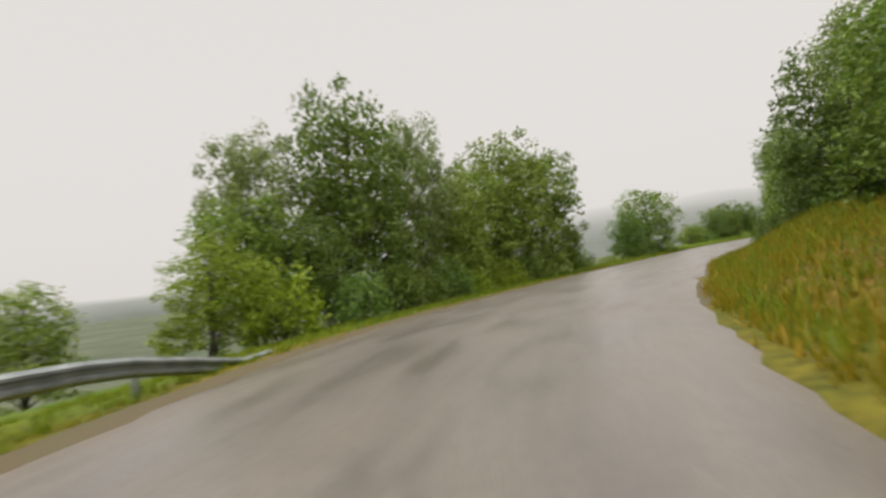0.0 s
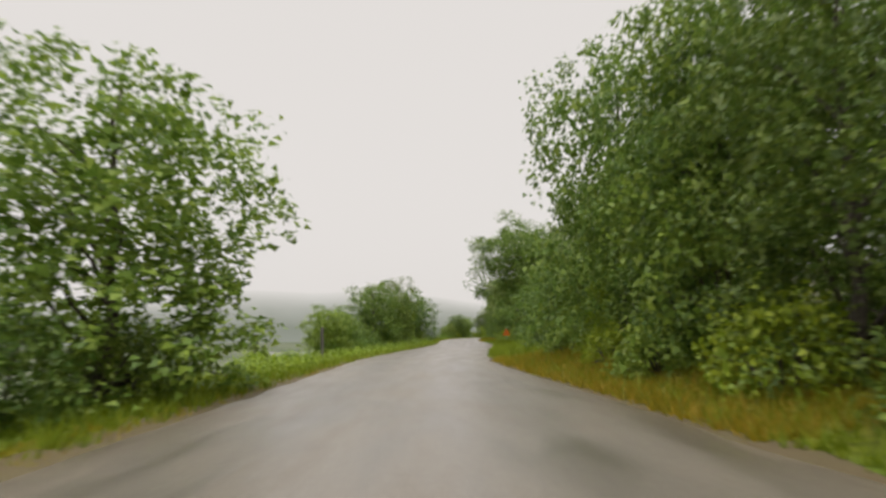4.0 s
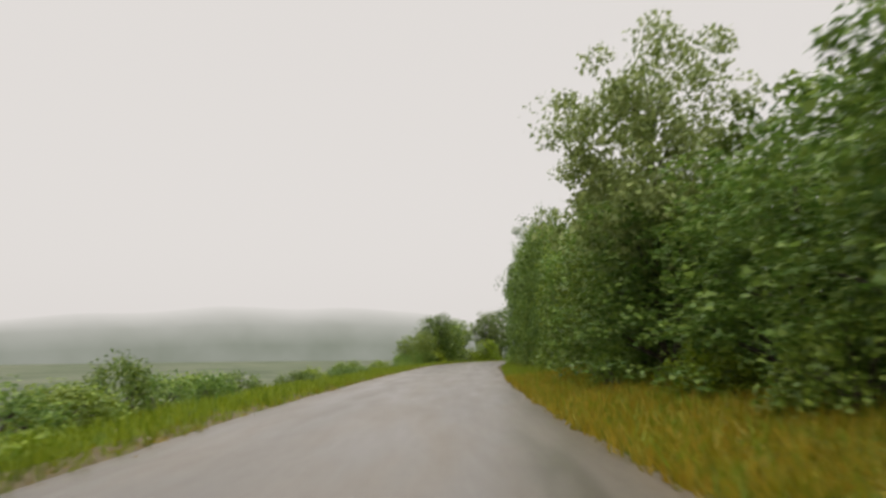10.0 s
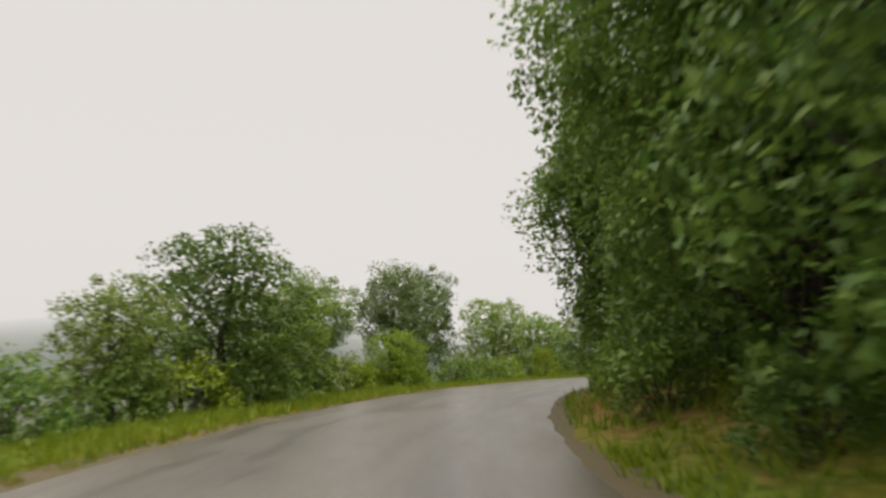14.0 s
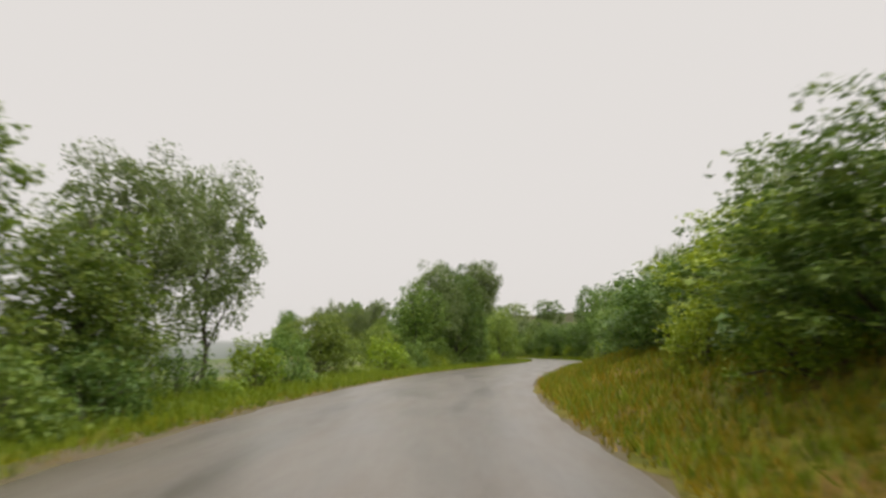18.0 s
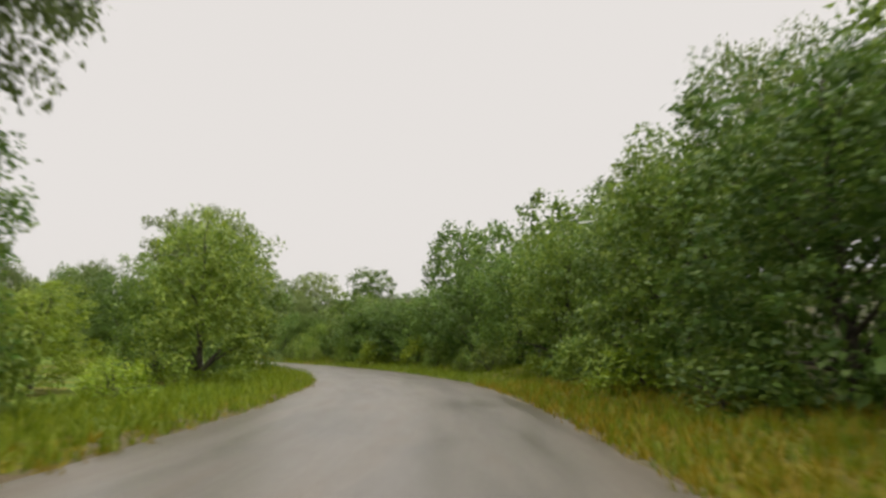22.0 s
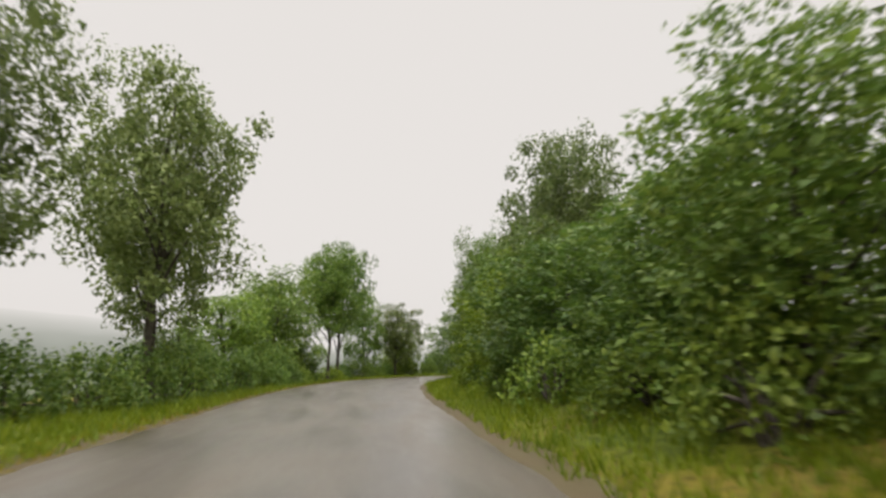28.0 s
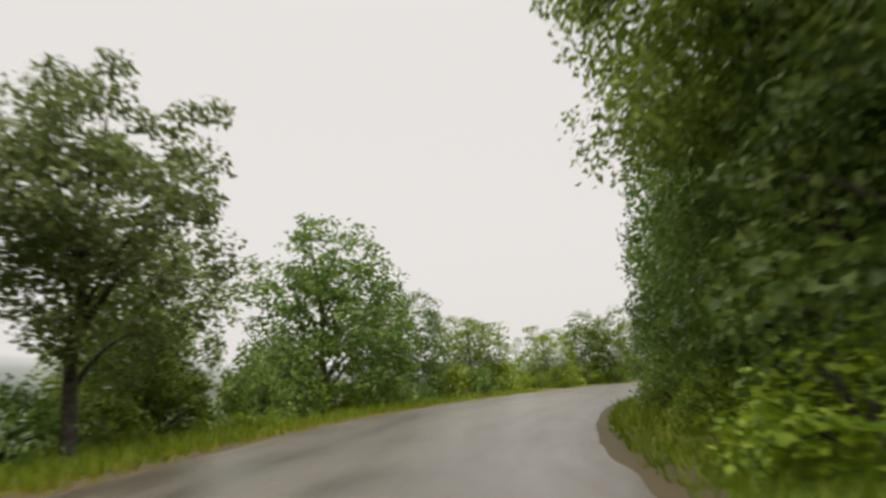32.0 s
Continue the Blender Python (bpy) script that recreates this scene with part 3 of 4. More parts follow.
la.data.foreach_set("value", (np.clip((off_ - 8.0) / 2.0, 0, 1)).astype(np.float32))
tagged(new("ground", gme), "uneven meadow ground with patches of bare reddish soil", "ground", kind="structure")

# far hills, self-lit, with the rain mist painted into their colour
hv, hf = [], []
K = 240
for k in range(K):
    a = 2 * math.pi * k / K
    far_ridge = math.exp(-((math.degrees(a) - 88) / 24) ** 2)
    h = 28 + 88 * far_ridge + 12 * noise.noise((math.cos(a) * 2.2, math.sin(a) * 2.2, 3.0)) + 9 * noise.noise((math.cos(a) * 9, math.sin(a) * 9, 1.0))
    for r, z in ((1500, -60), (1550, h * 0.55), (1700, h)):
        hv.append((150 + r * math.cos(a), 150 + r * math.sin(a), z))
for k in range(K):
    j = (k + 1) % K
    for q in (0, 1):
        hf.append((k * 3 + q, j * 3 + q, j * 3 + q + 1, k * 3 + q + 1))
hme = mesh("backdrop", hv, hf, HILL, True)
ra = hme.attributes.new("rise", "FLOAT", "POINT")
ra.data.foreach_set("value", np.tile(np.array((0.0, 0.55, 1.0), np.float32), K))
tagged(new("backdrop", hme), "pale glowing hills far across the valley, mist painted into their colour", "hills", kind="structure")


# ---- road and its shoulders ----
def ribbon(name, lo, hi, cols, z, material, wobble=0.0, seed=0.0):
    s = np.arange(0.5, ST[-1] - 0.5, 0.6)
    v, f, uv = [], [], []
    for i, q in enumerate(s):
        for c in range(cols + 1):
            o = lo + (hi - lo) * c / cols
            o += math.copysign(half(q, o) - HALF, o) * min(1, abs(o) / HALF)
            if c in (0, cols):
                o += wobble * (noise.noise((q * 0.5, seed + c, 0)) + 0.6 * noise.noise((q * 2.1, seed + c, 5)))
            x, y = on_road(q, o)
            v.append((float(x), float(y), z(o) + 0.012 * noise.noise((float(x) * 0.3, float(y) * 0.3, 0))))
            uv.append((c / cols, q))
    w = cols + 1
    for i in range(len(s) - 1):
        for c in range(cols):
            f.append((i * w + c, i * w + c + 1, (i + 1) * w + c + 1, (i + 1) * w + c))
    me = mesh(name, v, f, material, True)
    lay = me.uv_layers.new(name="UVMap")
    li = np.empty(len(me.loops), np.int32)
    me.loops.foreach_get("vertex_index", li)
    lay.data.foreach_set("uv", np.array(uv, np.float32)[li].ravel())
    return me


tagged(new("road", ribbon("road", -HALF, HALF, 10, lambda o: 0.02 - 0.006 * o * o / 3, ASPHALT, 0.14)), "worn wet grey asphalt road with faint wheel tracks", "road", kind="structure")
for side, a, b_ in (("shoulder_left", -HALF - 0.75, -HALF + 0.3), ("shoulder_right", HALF - 0.3, HALF + 0.75)):
    tagged(new(side, ribbon(side, a, b_, 3, lambda o: -0.014 + 0.0 * o, DIRT, 0.12, 9.0)), "muddy brown dirt edge along the asphalt", "road edge", kind="structure")

# ---- trees by the road: kind, station, offset to the right, height, spread ----
TREES_LEFT = """
oak 49 -11 5.4 2.6 / dark 50.5 -9.6 4.2 2.3 / oak 66 -9.6 8 3.2 / oak 45 -16 2.9 1.9 / lime 45.6 -9 3.2 2.1 / tall 50.5 -12 8.4 2.3 / oak 53.8 -9.6 10.6 3.2 / tall 60.5 -10 10 2.6 / dark 57 -11.5 8 3.2 / oak 62 -8.8 6.4 2.6 / oak 69 -8.6 10.2 4.0 / oak 75 -8.2 9.8 3.6
oak 101 -6.2 7.6 3.7 / dark 95.6 -7.0 4.9 2.2 / shrub_dark 94.6 -6.3 1.9 1.5 / shrub_dark 97.5 -6.1 2.2 1.6 / shrub 100.4 -5.9 2.0 1.5 / shrub_dark 103 -6.2 2.1 1.5
oak 132.3 -8.0 3.2 2.0 / oak 135 -8.2 3.7 2.3 / dark 138 -8.4 3.4 2.0 / oak 149.5 -6.6 7.0 3.1 / dark 144.3 -7.3 6.1 2.8
dark 175.8 -6.5 7.4 3.8 / oak 180 -7.2 6.0 2.7 / shrub_lime 174.2 -6.0 2.4 1.7 / dark 173.4 -8.2 6.2 2.4 / shrub 170 -6.6 1.6 1.6
oak 244 -7.8 3.2 1.4 / dark 254 -7.8 6.5 3.2 / oak 249.5 -8 3.9 1.9 / oak 260 -9.5 5.2 3.0 / tall 263 -9.6 6.0 3.0 / tall 268.8 -8.6 7.3 3.0 / dark 276 -11.4 8.6 3.4 / oak 282 -9.6 6.8 3.2 / oak 287 -9 5.8 3
lime 266 -6.8 3.2 1.9 / oak 292 -8.8 5.6 3.0 / tall 297 -8.4 6.8 2.6 / oak 302 -8.7 6.4 3.0 / oak 306 -7.4 5.0 2.2 / tall 310 -8.6 7.5 2.6 / tall 315.5 -9.2 8.8 2.2
oak 324.5 -8 3.6 1.9 / oak 331 -10 3.0 1.9 / oak 338 -9.6 3.2 1.9 / dark 343 -8.4 7.0 2.8 / tall 346.5 -8.0 9.2 2.9 / dark 351.5 -7.4 9.8 3.0 / dark 356 -9.0 9.2 3.2 / bare 359.2 -7.1 10.6 2.6 / dark 360.5 -8.6 6.4 2.5 / dark 349 -10.5 6.5 2.8
oak 374.5 -7.0 6.6 2.5 / lime 367.5 -9.6 3.0 1.8 / oak 379 -9.4 5.4 2.4 / oak 386 -8.2 5.8 2.5 / dark 392 -6.6 8.4 3.7 / tall 398 -8.4 11 3.4 / tall 404.5 -5.3 11.4 3.9 / dark 411 -7.2 7.2 3.4
dark 424 -6.8 8.0 3.5 / dark 431 -5.7 9.8 4.2 / oak 439 -7.5 8.6 3.4 / tall 449 -8 11 3.2 / tall 459.5 -6.6 13 4.0 / tall 464 -8.4 12 3.2
dark 467 -8.2 3.4 2.4 / oak 475 -8.2 6.2 3.4 / dark 482.5 -7.6 9.0 3.9 / oak 487 -9.5 9.0 3.4 / open 490.8 -6.3 11.8 3.3 / open 493.4 -6.6 13.2 3.3 / dark 500.5 -7.8 9.0 2.5 / oak 509 -8.8 6.0 2.6
tall 504.8 -6.7 8.3 3.5 / oak 511 -11 4.2 2.6 / dark 517.5 -8.2 8.1 4.0 / shrub_dark 514 -8 3.4 2.2 / dark 524 -9 6 3.2 / oak 530 -8.6 5 2.8 / lime 537 -7.6 4.4 2.4 / oak 544 -8 6 3 / oak 552 -8 6 3
"""
for line in TREES_LEFT.replace("/", "\n").split("\n"):
    if line.strip():
        k, *v = line.split()
        plant(k, *map(float, v))

# the wood on the hill side: heights along the road, front row and back row
FRONT = [(0, 6), (40, 8), (56, 8.5), (64, 7), (76, 6.0), (80, 5.2), (86, 5.4), (90, 6.6), (94, 8.4), (98, 10.8), (112, 9.5), (120, 5.6), (140, 5.6), (150, 8), (164, 8), (176, 6.2), (190, 6.2), (203, 7.4), (210, 9.4), (218, 11.8), (228, 13), (240, 11.0),
         (262, 9.5), (276, 9), (288, 6), (302, 5.5), (310, 4.7), (328, 4.8), (350, 5.2), (357, 8.4), (360, 8.4), (378, 7.8), (395, 7.2), (403, 6.0), (408, 4.9), (420, 5.0), (425, 5.4), (440, 7.0), (455, 6.3), (466, 6.5), (472, 8.0), (480, 11.7), (505, 11.6), (530, 8), (570, 7)]
EDGE = [(0, 9.8), (55, 9.8), (70, 9.2), (86, 9.0), (94, 7.8), (100, 7.4), (118, 8.4), (142, 8.4), (148, 8.6), (163, 8.6), (170, 7.4), (235, 6.6), (262, 6.4), (285, 7.6), (302, 7.2), (310, 8.0), (318, 8.8), (335, 9.0), (350, 7.6), (378, 7.4),
        (395, 7.4), (412, 6.8), (420, 6.8), (424, 9.0), (436, 9.0), (442, 7.6), (455, 7.2), (466, 7.7), (500, 7.7), (512, 7.0), (570, 7.0)]
wood = random.Random(8)
s = 14.0
while s < 560:
    h = np.interp(s, *zip(*FRONT)) * wood.uniform(0.85, 1.12)
    limy = 104 < s < 116 or 288 < s < 308 or 452 < s < 466 or 484 < s < 522
    plant("high" if h > 9.3 else wood.choice(("lime", "oak", "dark") if limy else ("oak", "dark", "dark", "oak", "tall" if h > 8 else "dark")), s, np.interp(s, *zip(*EDGE)) + wood.uniform(-0.5, 0.9) + (1.4 if 409 < s < 421 else 0), h, wood.uniform(2.7, 3.4) * (0.7 if 409 < s < 421 else 1))
    s += wood.uniform(4.4, 5.7)
s = 12.0
while s < 560:
    h = np.interp(s, *zip(*FRONT)) * wood.uniform(1.0, 1.35) + 1.0
    h = h * 0.72 if 76 < s < 104 else h if not 362 < s < 404 else max(h, wood.uniform(9.4, 11.2) + (1.4 if s > 382 else 0))
    plant("back", s, np.interp(s, *zip(*EDGE)) + wood.uniform(4.5, 6.5), h, wood.uniform(3.2, 4.2))
    s += wood.uniform(6.2, 8.2)

# single large trees that lean over the road
plant("great", 155.6, 6.8, 13.8, 6.5, 0, 37)
plant("great", 244.5, 7.2, 13, 5.3, 1, 50)
plant("great", 257, 6.2, 13, 5.0, 0, 115)
plant("tall", 297.8, 9.6, 11, 3.0)
plant("grand", 504, 7.2, 14, 4.4, 0, -58)
plant("tall", 130.6, 9.8, 12.0, 3.0)
plant("tall", 146.5, 9.8, 11.4, 3.2)
plant("dark", 166, 9.6, 8.8, 3.8)
plant("dark", 155.5, 10.2, 9.5, 3.8)
plant("dark", 211.5, 8.6, 7.0, 3.0)
plant("dark", 216, 8.2, 6.4, 2.8)
plant("shrub_dark", 209, 7.4, 2.4, 1.7)
plant("dark", 222, 8.8, 7, 3.0)
plant("tall", 193.5, 6.8, 10.8, 3.3)
plant("dark", 111, 7.4, 13.2, 3.4)
plant("oak", 102.5, 7.8, 11.6, 3.3)
plant("tall", 471, 11.4, 15.5, 3.7)
# grey crowns that stand out over the low wood, and the slope of the hill behind it
for a, o, h, r in ((429, 13, 9.0, 1.8), (434.5, 13, 10.2, 2.0), (445, 13, 10.8, 2.0), (327, 14.5, 11.5, 2.4), (345, 13.5, 10.0, 2.2), (351, 14, 7.8, 2.2), (359, 12.5, 8.6, 2.4), (366, 13, 10.4, 2.6), (372.5, 13.5, 14.2, 3.0), (379, 13.5, 12.4, 2.8)):
    plant("tall", a, o, h, r)
for a in [*range(352, 404, 8), *range(428, 470, 7)]:
    plant("back", a + wood.uniform(-2, 2), wood.uniform(24, 30), wood.uniform(11.5, 13.6), wood.uniform(3.4, 4.4))
# leafy young trees that fill the wood's foot
for k, a, o, h, r in (("lime", 227, 7.4, 4.6, 2.0), ("lime", 231.5, 7.6, 5.2, 2.2), ("dark", 237, 6.8, 6.0, 2.6), ("dark", 254.5, 6.4, 7.6, 3.0), ("lime", 261.5, 6.2, 6.2, 2.5), ("lime", 265, 6.6, 5.4, 2.4), ("oak", 258, 6.0, 8.2, 2.9),
                      ("oak", 411.8, 7.8, 4.0, 2.0), ("dark", 414.4, 8.0, 4.5, 2.0), ("dark", 417.2, 7.6, 5.2, 2.1), ("tall", 417.6, 9.0, 7.4, 1.1), ("oak", 410, 8.6, 4.4, 2.0), ("dark", 419.4, 8.2, 5.2, 1.9)):
    plant(k, a, o, h, r)

# bushes at the foot of the great tree
for k, a, o, h, r in (("shrub_dark", 142.5, 7.2, 2.0, 1.6), ("shrub", 145.5, 6.8, 1.7, 1.4), ("shrub_lime", 148.5, 6.6, 1.6, 1.4), ("shrub", 151.5, 6.3, 1.9, 1.4), ("shrub_dark", 154.5, 6.6, 2.3, 1.6),
                      ("shrub_lime", 83, 7.6, 2.5, 2.0), ("shrub_lime", 80, 7.9, 2.3, 1.9), ("shrub_lime", 86.5, 7.8, 2.4, 1.9), ("shrub_lime", 343, 6.6, 2.0, 1.4), ("shrub_lime", 346, 7.0, 1.8, 1.3),
                      ("shrub", 411, 5.6, 2.4, 1.5), ("shrub", 413.5, 6.4, 2.3, 1.5), ("shrub_dark", 416, 6.0, 2.6, 1.6), ("shrub_dark", 418.6, 6.4, 2.2, 1.5),
                      ("shrub_dark", 470, -6.2, 2.6, 1.7), ("shrub_dark", 473.5, -5.9, 2.8, 1.8), ("shrub_dark", 477, -5.9, 3.0, 1.9), ("shrub", 480.5, -6.0, 2.8, 1.8), ("shrub_dark", 484, -6.2, 3.0, 1.9), ("shrub_dark", 487, -7.2, 2.2, 1.7), ("shrub_dark", 497, -8.4, 1.8, 1.9),
                      ("shrub_dark", 184.5, -7.4, 1.3, 1.6), ("shrub_dark", 187.3, -7.6, 1.2, 1.5), ("shrub", 190, -7.8, 1.25, 1.5), ("shrub_dark", 192.6, -8.0, 1.9, 1.2), ("shrub_dark", 195.4, -8.2, 1.3, 1.5), ("shrub", 198.6, -8.4, 1.1, 1.5), ("shrub_dark", 202, -8.2, 1.0, 1.3),
                      ("shrub", 160.5, 5.9, 1.2, 1.0), ("shrub_lime", 162.6, 5.6, 0.9, 0.9), ("shrub_lime", 164.8, 6.3, 1.3, 1.1), ("shrub", 163.6, 6.6, 1.6, 1.2), ("shrub_lime", 167.5, 5.9, 1.2, 1.1), ("shrub", 170, 6.0, 1.5, 1.2),
                      ("shrub", 166.4, 5.4, 1.4, 1.1), ("shrub_lime", 168.6, 5.5, 1.7, 1.2), ("shrub_dark", 172.5, 5.8, 1.7, 1.3), ("shrub_lime", 175, 5.8, 1.4, 1.2),
                      ("shrub_dark", 219.5, -7.8, 0.9, 1.3), ("shrub_dark", 222, -8.0, 1.0, 1.4), ("shrub", 224.6, -8.2, 1.1, 1.4), ("shrub_dark", 227, -8.5, 0.9, 1.2), ("shrub_dark", 242.4, -7.7, 1.6, 1.3), ("shrub_dark", 246.6, -8.2, 2.3, 1.5),
                      ("shrub_dark", 452, -7.4, 2.2, 1.8), ("shrub_dark", 455, -6.6, 2.0, 1.7), ("shrub_dark", 457.5, -6.2, 2.3, 1.8), ("shrub_dark", 461, -6.0, 2.1, 1.7), ("shrub_dark", 464.5, -6.2, 2.3, 1.7),
                      ("shrub_dark", 296, -5.9, 1.7, 1.4), ("shrub_dark", 298.6, -5.6, 1.9, 1.5), ("shrub", 301.4, -5.7, 1.8, 1.5), ("shrub_dark", 304.4, -5.9, 1.7, 1.4), ("shrub_dark", 474, -5.0, 1.6, 1.3), ("shrub_dark", 477, -5.0, 1.7, 1.3), ("shrub", 480, -5.2, 1.6, 1.3),
                      ("shrub", 157.5, 6.3, 1.8, 1.3), ("shrub_dark", 160.5, 7.0, 2.2, 1.4), ("shrub_lime", 166.5, 6.4, 1.8, 1.3)):
    plant(k, a, o, h, r)

# undergrowth of the wood, one dense mass
thicket = [shrub_model(141 + k, "thicket", LEAF_DARK, 38, 13, 0.14)[1] for k in range(3)]
under = []
s = 40.0
while s < 560:
    x, y = on_road(s, np.interp(s, *zip(*EDGE)) + wood.choice((wood.uniform(-0.2, 1.4), wood.uniform(2.0, 5.0), wood.uniform(6.0, 10.0))))
    h, r, a = wood.uniform(1.8, 3.4), wood.uniform(1.5, 2.1), wood.uniform(0, 6.28)
    me = wood.choice(thicket)
    co = np.empty(len(me.vertices) * 3, np.float32)
    me.vertices.foreach_get("co", co)
    co = co.reshape(-1, 3)
    under.append(np.stack([x + r * (co[:, 0] * math.cos(a) - co[:, 1] * math.sin(a)), y + r * (co[:, 0] * math.sin(a) + co[:, 1] * math.cos(a)),
                           gz(x, y) - 0.05 + h * co[:, 2]], 1))
    s += wood.uniform(1.2, 1.9)
under = np.vstack(under)
tagged(new("undergrowth", tri_mesh("undergrowth", under, np.vstack([np.arange(0, len(under), 4)[:, None] + (0, 1, 2), np.arange(0, len(under), 4)[:, None] + (0, 2, 3)]), LEAF_DARK)), "dense dark green undergrowth below the wood's edge", "undergrowth", kind="stuff")
# hedge under the trees of the valley side
for a, b2 in ((47, 80), (134, 153), (249, 319), (333, 364), (384, 396), (420, 446), (168, 184), (466, 560)):
    s = float(a)
    while s < b2:
        plant(wood.choice(("shrub_dark", "shrub", "shrub_lime")), s, -wood.uniform(6.6, 8.4), wood.uniform(1.4, 2.8) * (0.75 if 488 < s < 508 else 1), wood.uniform(1.3, 1.9))
        s += wood.uniform(2.1, 3.2)

# shrubs along both edges
s = 62.0
while s < 560:
    bare = 306 < s < 347 or 421 < s < 438 or 196 < s < 222 or s < 66 or 138 < s < 166
    if not bare:
        plant(wood.choice(("shrub", "shrub_dark") if 226 < s < 266 else ("shrub", "shrub", "shrub_lime")), s, np.interp(s, *zip(*EDGE)) - wood.uniform(0.8, 1.9), wood.uniform(1.1, 2.2), wood.uniform(0.9, 1.6))
    s += wood.uniform(3.4, 5.4)
s = 60.0
while s < 560:
    o = -wood.uniform(6.3, 8.0)
    plant(wood.choice(("shrub", "shrub_dark", "shrub_lime")), s, o, wood.uniform(0.6, 1.3), wood.uniform(0.8, 1.4))
    s += wood.uniform(5.5, 9.5)
# grey crowns over the first wood, and bushes at its foot
for k, a, o, h, r in (("tall", 87, 14, 12.6, 2.3), ("tall", 96, 13.6, 11.8, 2.0), ("shrub_dark", 66.5, 6.6, 1.6, 1.3), ("shrub_dark", 69.5, 6.4, 1.6, 1.3), ("shrub_dark", 72.5, 6.5, 1.8, 1.4)):
    plant(k, a, o, h, r)


# ---- grass of the verges ----
def grass(name, label, material, lo, hi, density, height, seed, spans=((24, 530),)):
    rng = np.random.default_rng(seed)
    cnt = int(density * sum(b - a for a, b in spans) * (hi - lo))
    which = rng.integers(len(spans), size=cnt)
    s = np.array([rng.uniform(*spans[w]) for w in which])
    off = np.sign(lo + hi) * (np.abs(rng.uniform(0, 1, cnt)) ** 1.1 * (hi - lo) + min(abs(lo), abs(hi)))
    off = off + np.sign(off) * (half(s, off) - HALF)
    keep = (earth(s, off) < rng.uniform(0.05, 0.9, cnt)) & ((material is GRASS_DRY) | (off > 0) | (-off - half(s, off) > np.interp(s, (0, 60, 90), (1.3, 1.2, 0.2)) * rng.uniform(0.6, 1.1, cnt)))
    s, off, cnt = s[keep], off[keep], int(keep.sum())
    x, y = on_road(s, off)
    z = surface(x, y)
    blades = 6
    p = np.repeat(np.stack([x, y, z], 1), blades, 0) + rng.normal(size=(cnt * blades, 3)) * (0.07, 0.07, 0)
    k = len(p)
    tall = np.where((s < 70) & (off < 0), 0.55, 1.0)
    h = height * np.repeat(tall[:, None], blades, 0) * rng.uniform(0.5, 1.4, (k, 1)) * np.repeat(rng.uniform(0.6, 1.3, (cnt, 1)), blades, 0)
    a = rng.uniform(0, 2 * np.pi, k)
    side = np.stack([np.cos(a), np.sin(a), np.zeros(k)], 1)
    lean = rng.normal(size=(k, 3)) * (0.35, 0.35, 0)
    tip = p + (lean + (0, 0, 1)) * h
    w = 0.019
    v = np.stack([p - side * w, p + side * w, tip], 1).reshape(-1, 3)
    f = np.arange(k * 3).reshape(-1, 3)
    tagged(new(name, tri_mesh(name, v, f, material)), label, "grass", kind="stuff")


grass("grass_left", "lush bright green wet grass along the verge", GRASS, -HALF - 4.4, -HALF - 0.3, 14.5, 0.24, 1)
grass("grass_right", "green roadside grass under the wood's edge", GRASS, HALF + 0.35, HALF + 4.5, 11.5, 0.24, 2)
grass("dry_grass", "yellow dry tufty grass on the roadside bank", GRASS_DRY, HALF + 0.2, HALF + 5.0, 26, 0.21, 3,
      ((10, 80), (95, 118), (180, 206), (292, 376), (416, 440)))
grass("dry_grass", "yellow dry grass fringe at the asphalt edge", GRASS_DRY, -HALF - 1.3, -HALF - 0.15, 13, 0.10, 4)


# ---- broad-leaved weeds of the verges ----
def weeds(name, label, material, spans, height, seed):
    """Low domes of small leaves, standing close together; spans: stations, and offsets beyond the road's edge (negative: left)."""
    rng = np.random.default_rng(seed)
    pts, face = [], []
    for a, b, lo, hi, per in spans:
        for _ in range(int((b - a) * abs(hi - lo) * per)):
            st, w = rng.uniform(a, b), rng.uniform(abs(lo), abs(hi))
            x, y = on_road(st, np.sign(lo) * (w + half(st, lo)))
            r, h = rng.uniform(0.22, 0.5), height * rng.uniform(0.5, 1.2)
            d = rng.normal(size=(26, 3))
            d /= np.linalg.norm(d, axis=1)[:, None]
            d[:, 2] = np.abs(d[:, 2])
            pts.append(np.array((float(x), float(y), gz(x, y))) + d * (r, r, h) * rng.uniform(0.55, 1.0, (26, 1)))
            face.append(d * 0.8)
    v, f = leaves(rng, np.vstack(pts), 0.11, 0.1, False, np.vstack(face))
    tagged(new(name, tri_mesh(name, v, f, material)), label, "weeds", kind="stuff")


weeds("weeds_left", "lush yellow-green broad-leaved weeds on the valley verge", LEAF_LIME, ((108, 156, -0.7, -4.2, 3.2), (156, 186, -1.4, -3.8, 1.2)), 0.75, 21)
weeds("weeds_right", "lush yellow-green weeds under the wood's edge", LEAF_LIME, ((78, 92, 1.6, 3.4, 1.4), (118, 168, 2.2, 4.4, 1.0), (206, 222, 2.4, 4.0, 0.7)), 0.6, 22)


# ---- warning sign ----
def prism(pts, y0, y1):
    k = len(pts)
    v = [(x, y0, z) for x, z in pts] + [(x, y1, z) for x, z in pts]
    f = [tuple(range(k)), tuple(range(2 * k - 1, k - 1, -1))] + [(i, i + k, (i + 1) % k + k, (i + 1) % k) for i in range(k)]
    return v, f


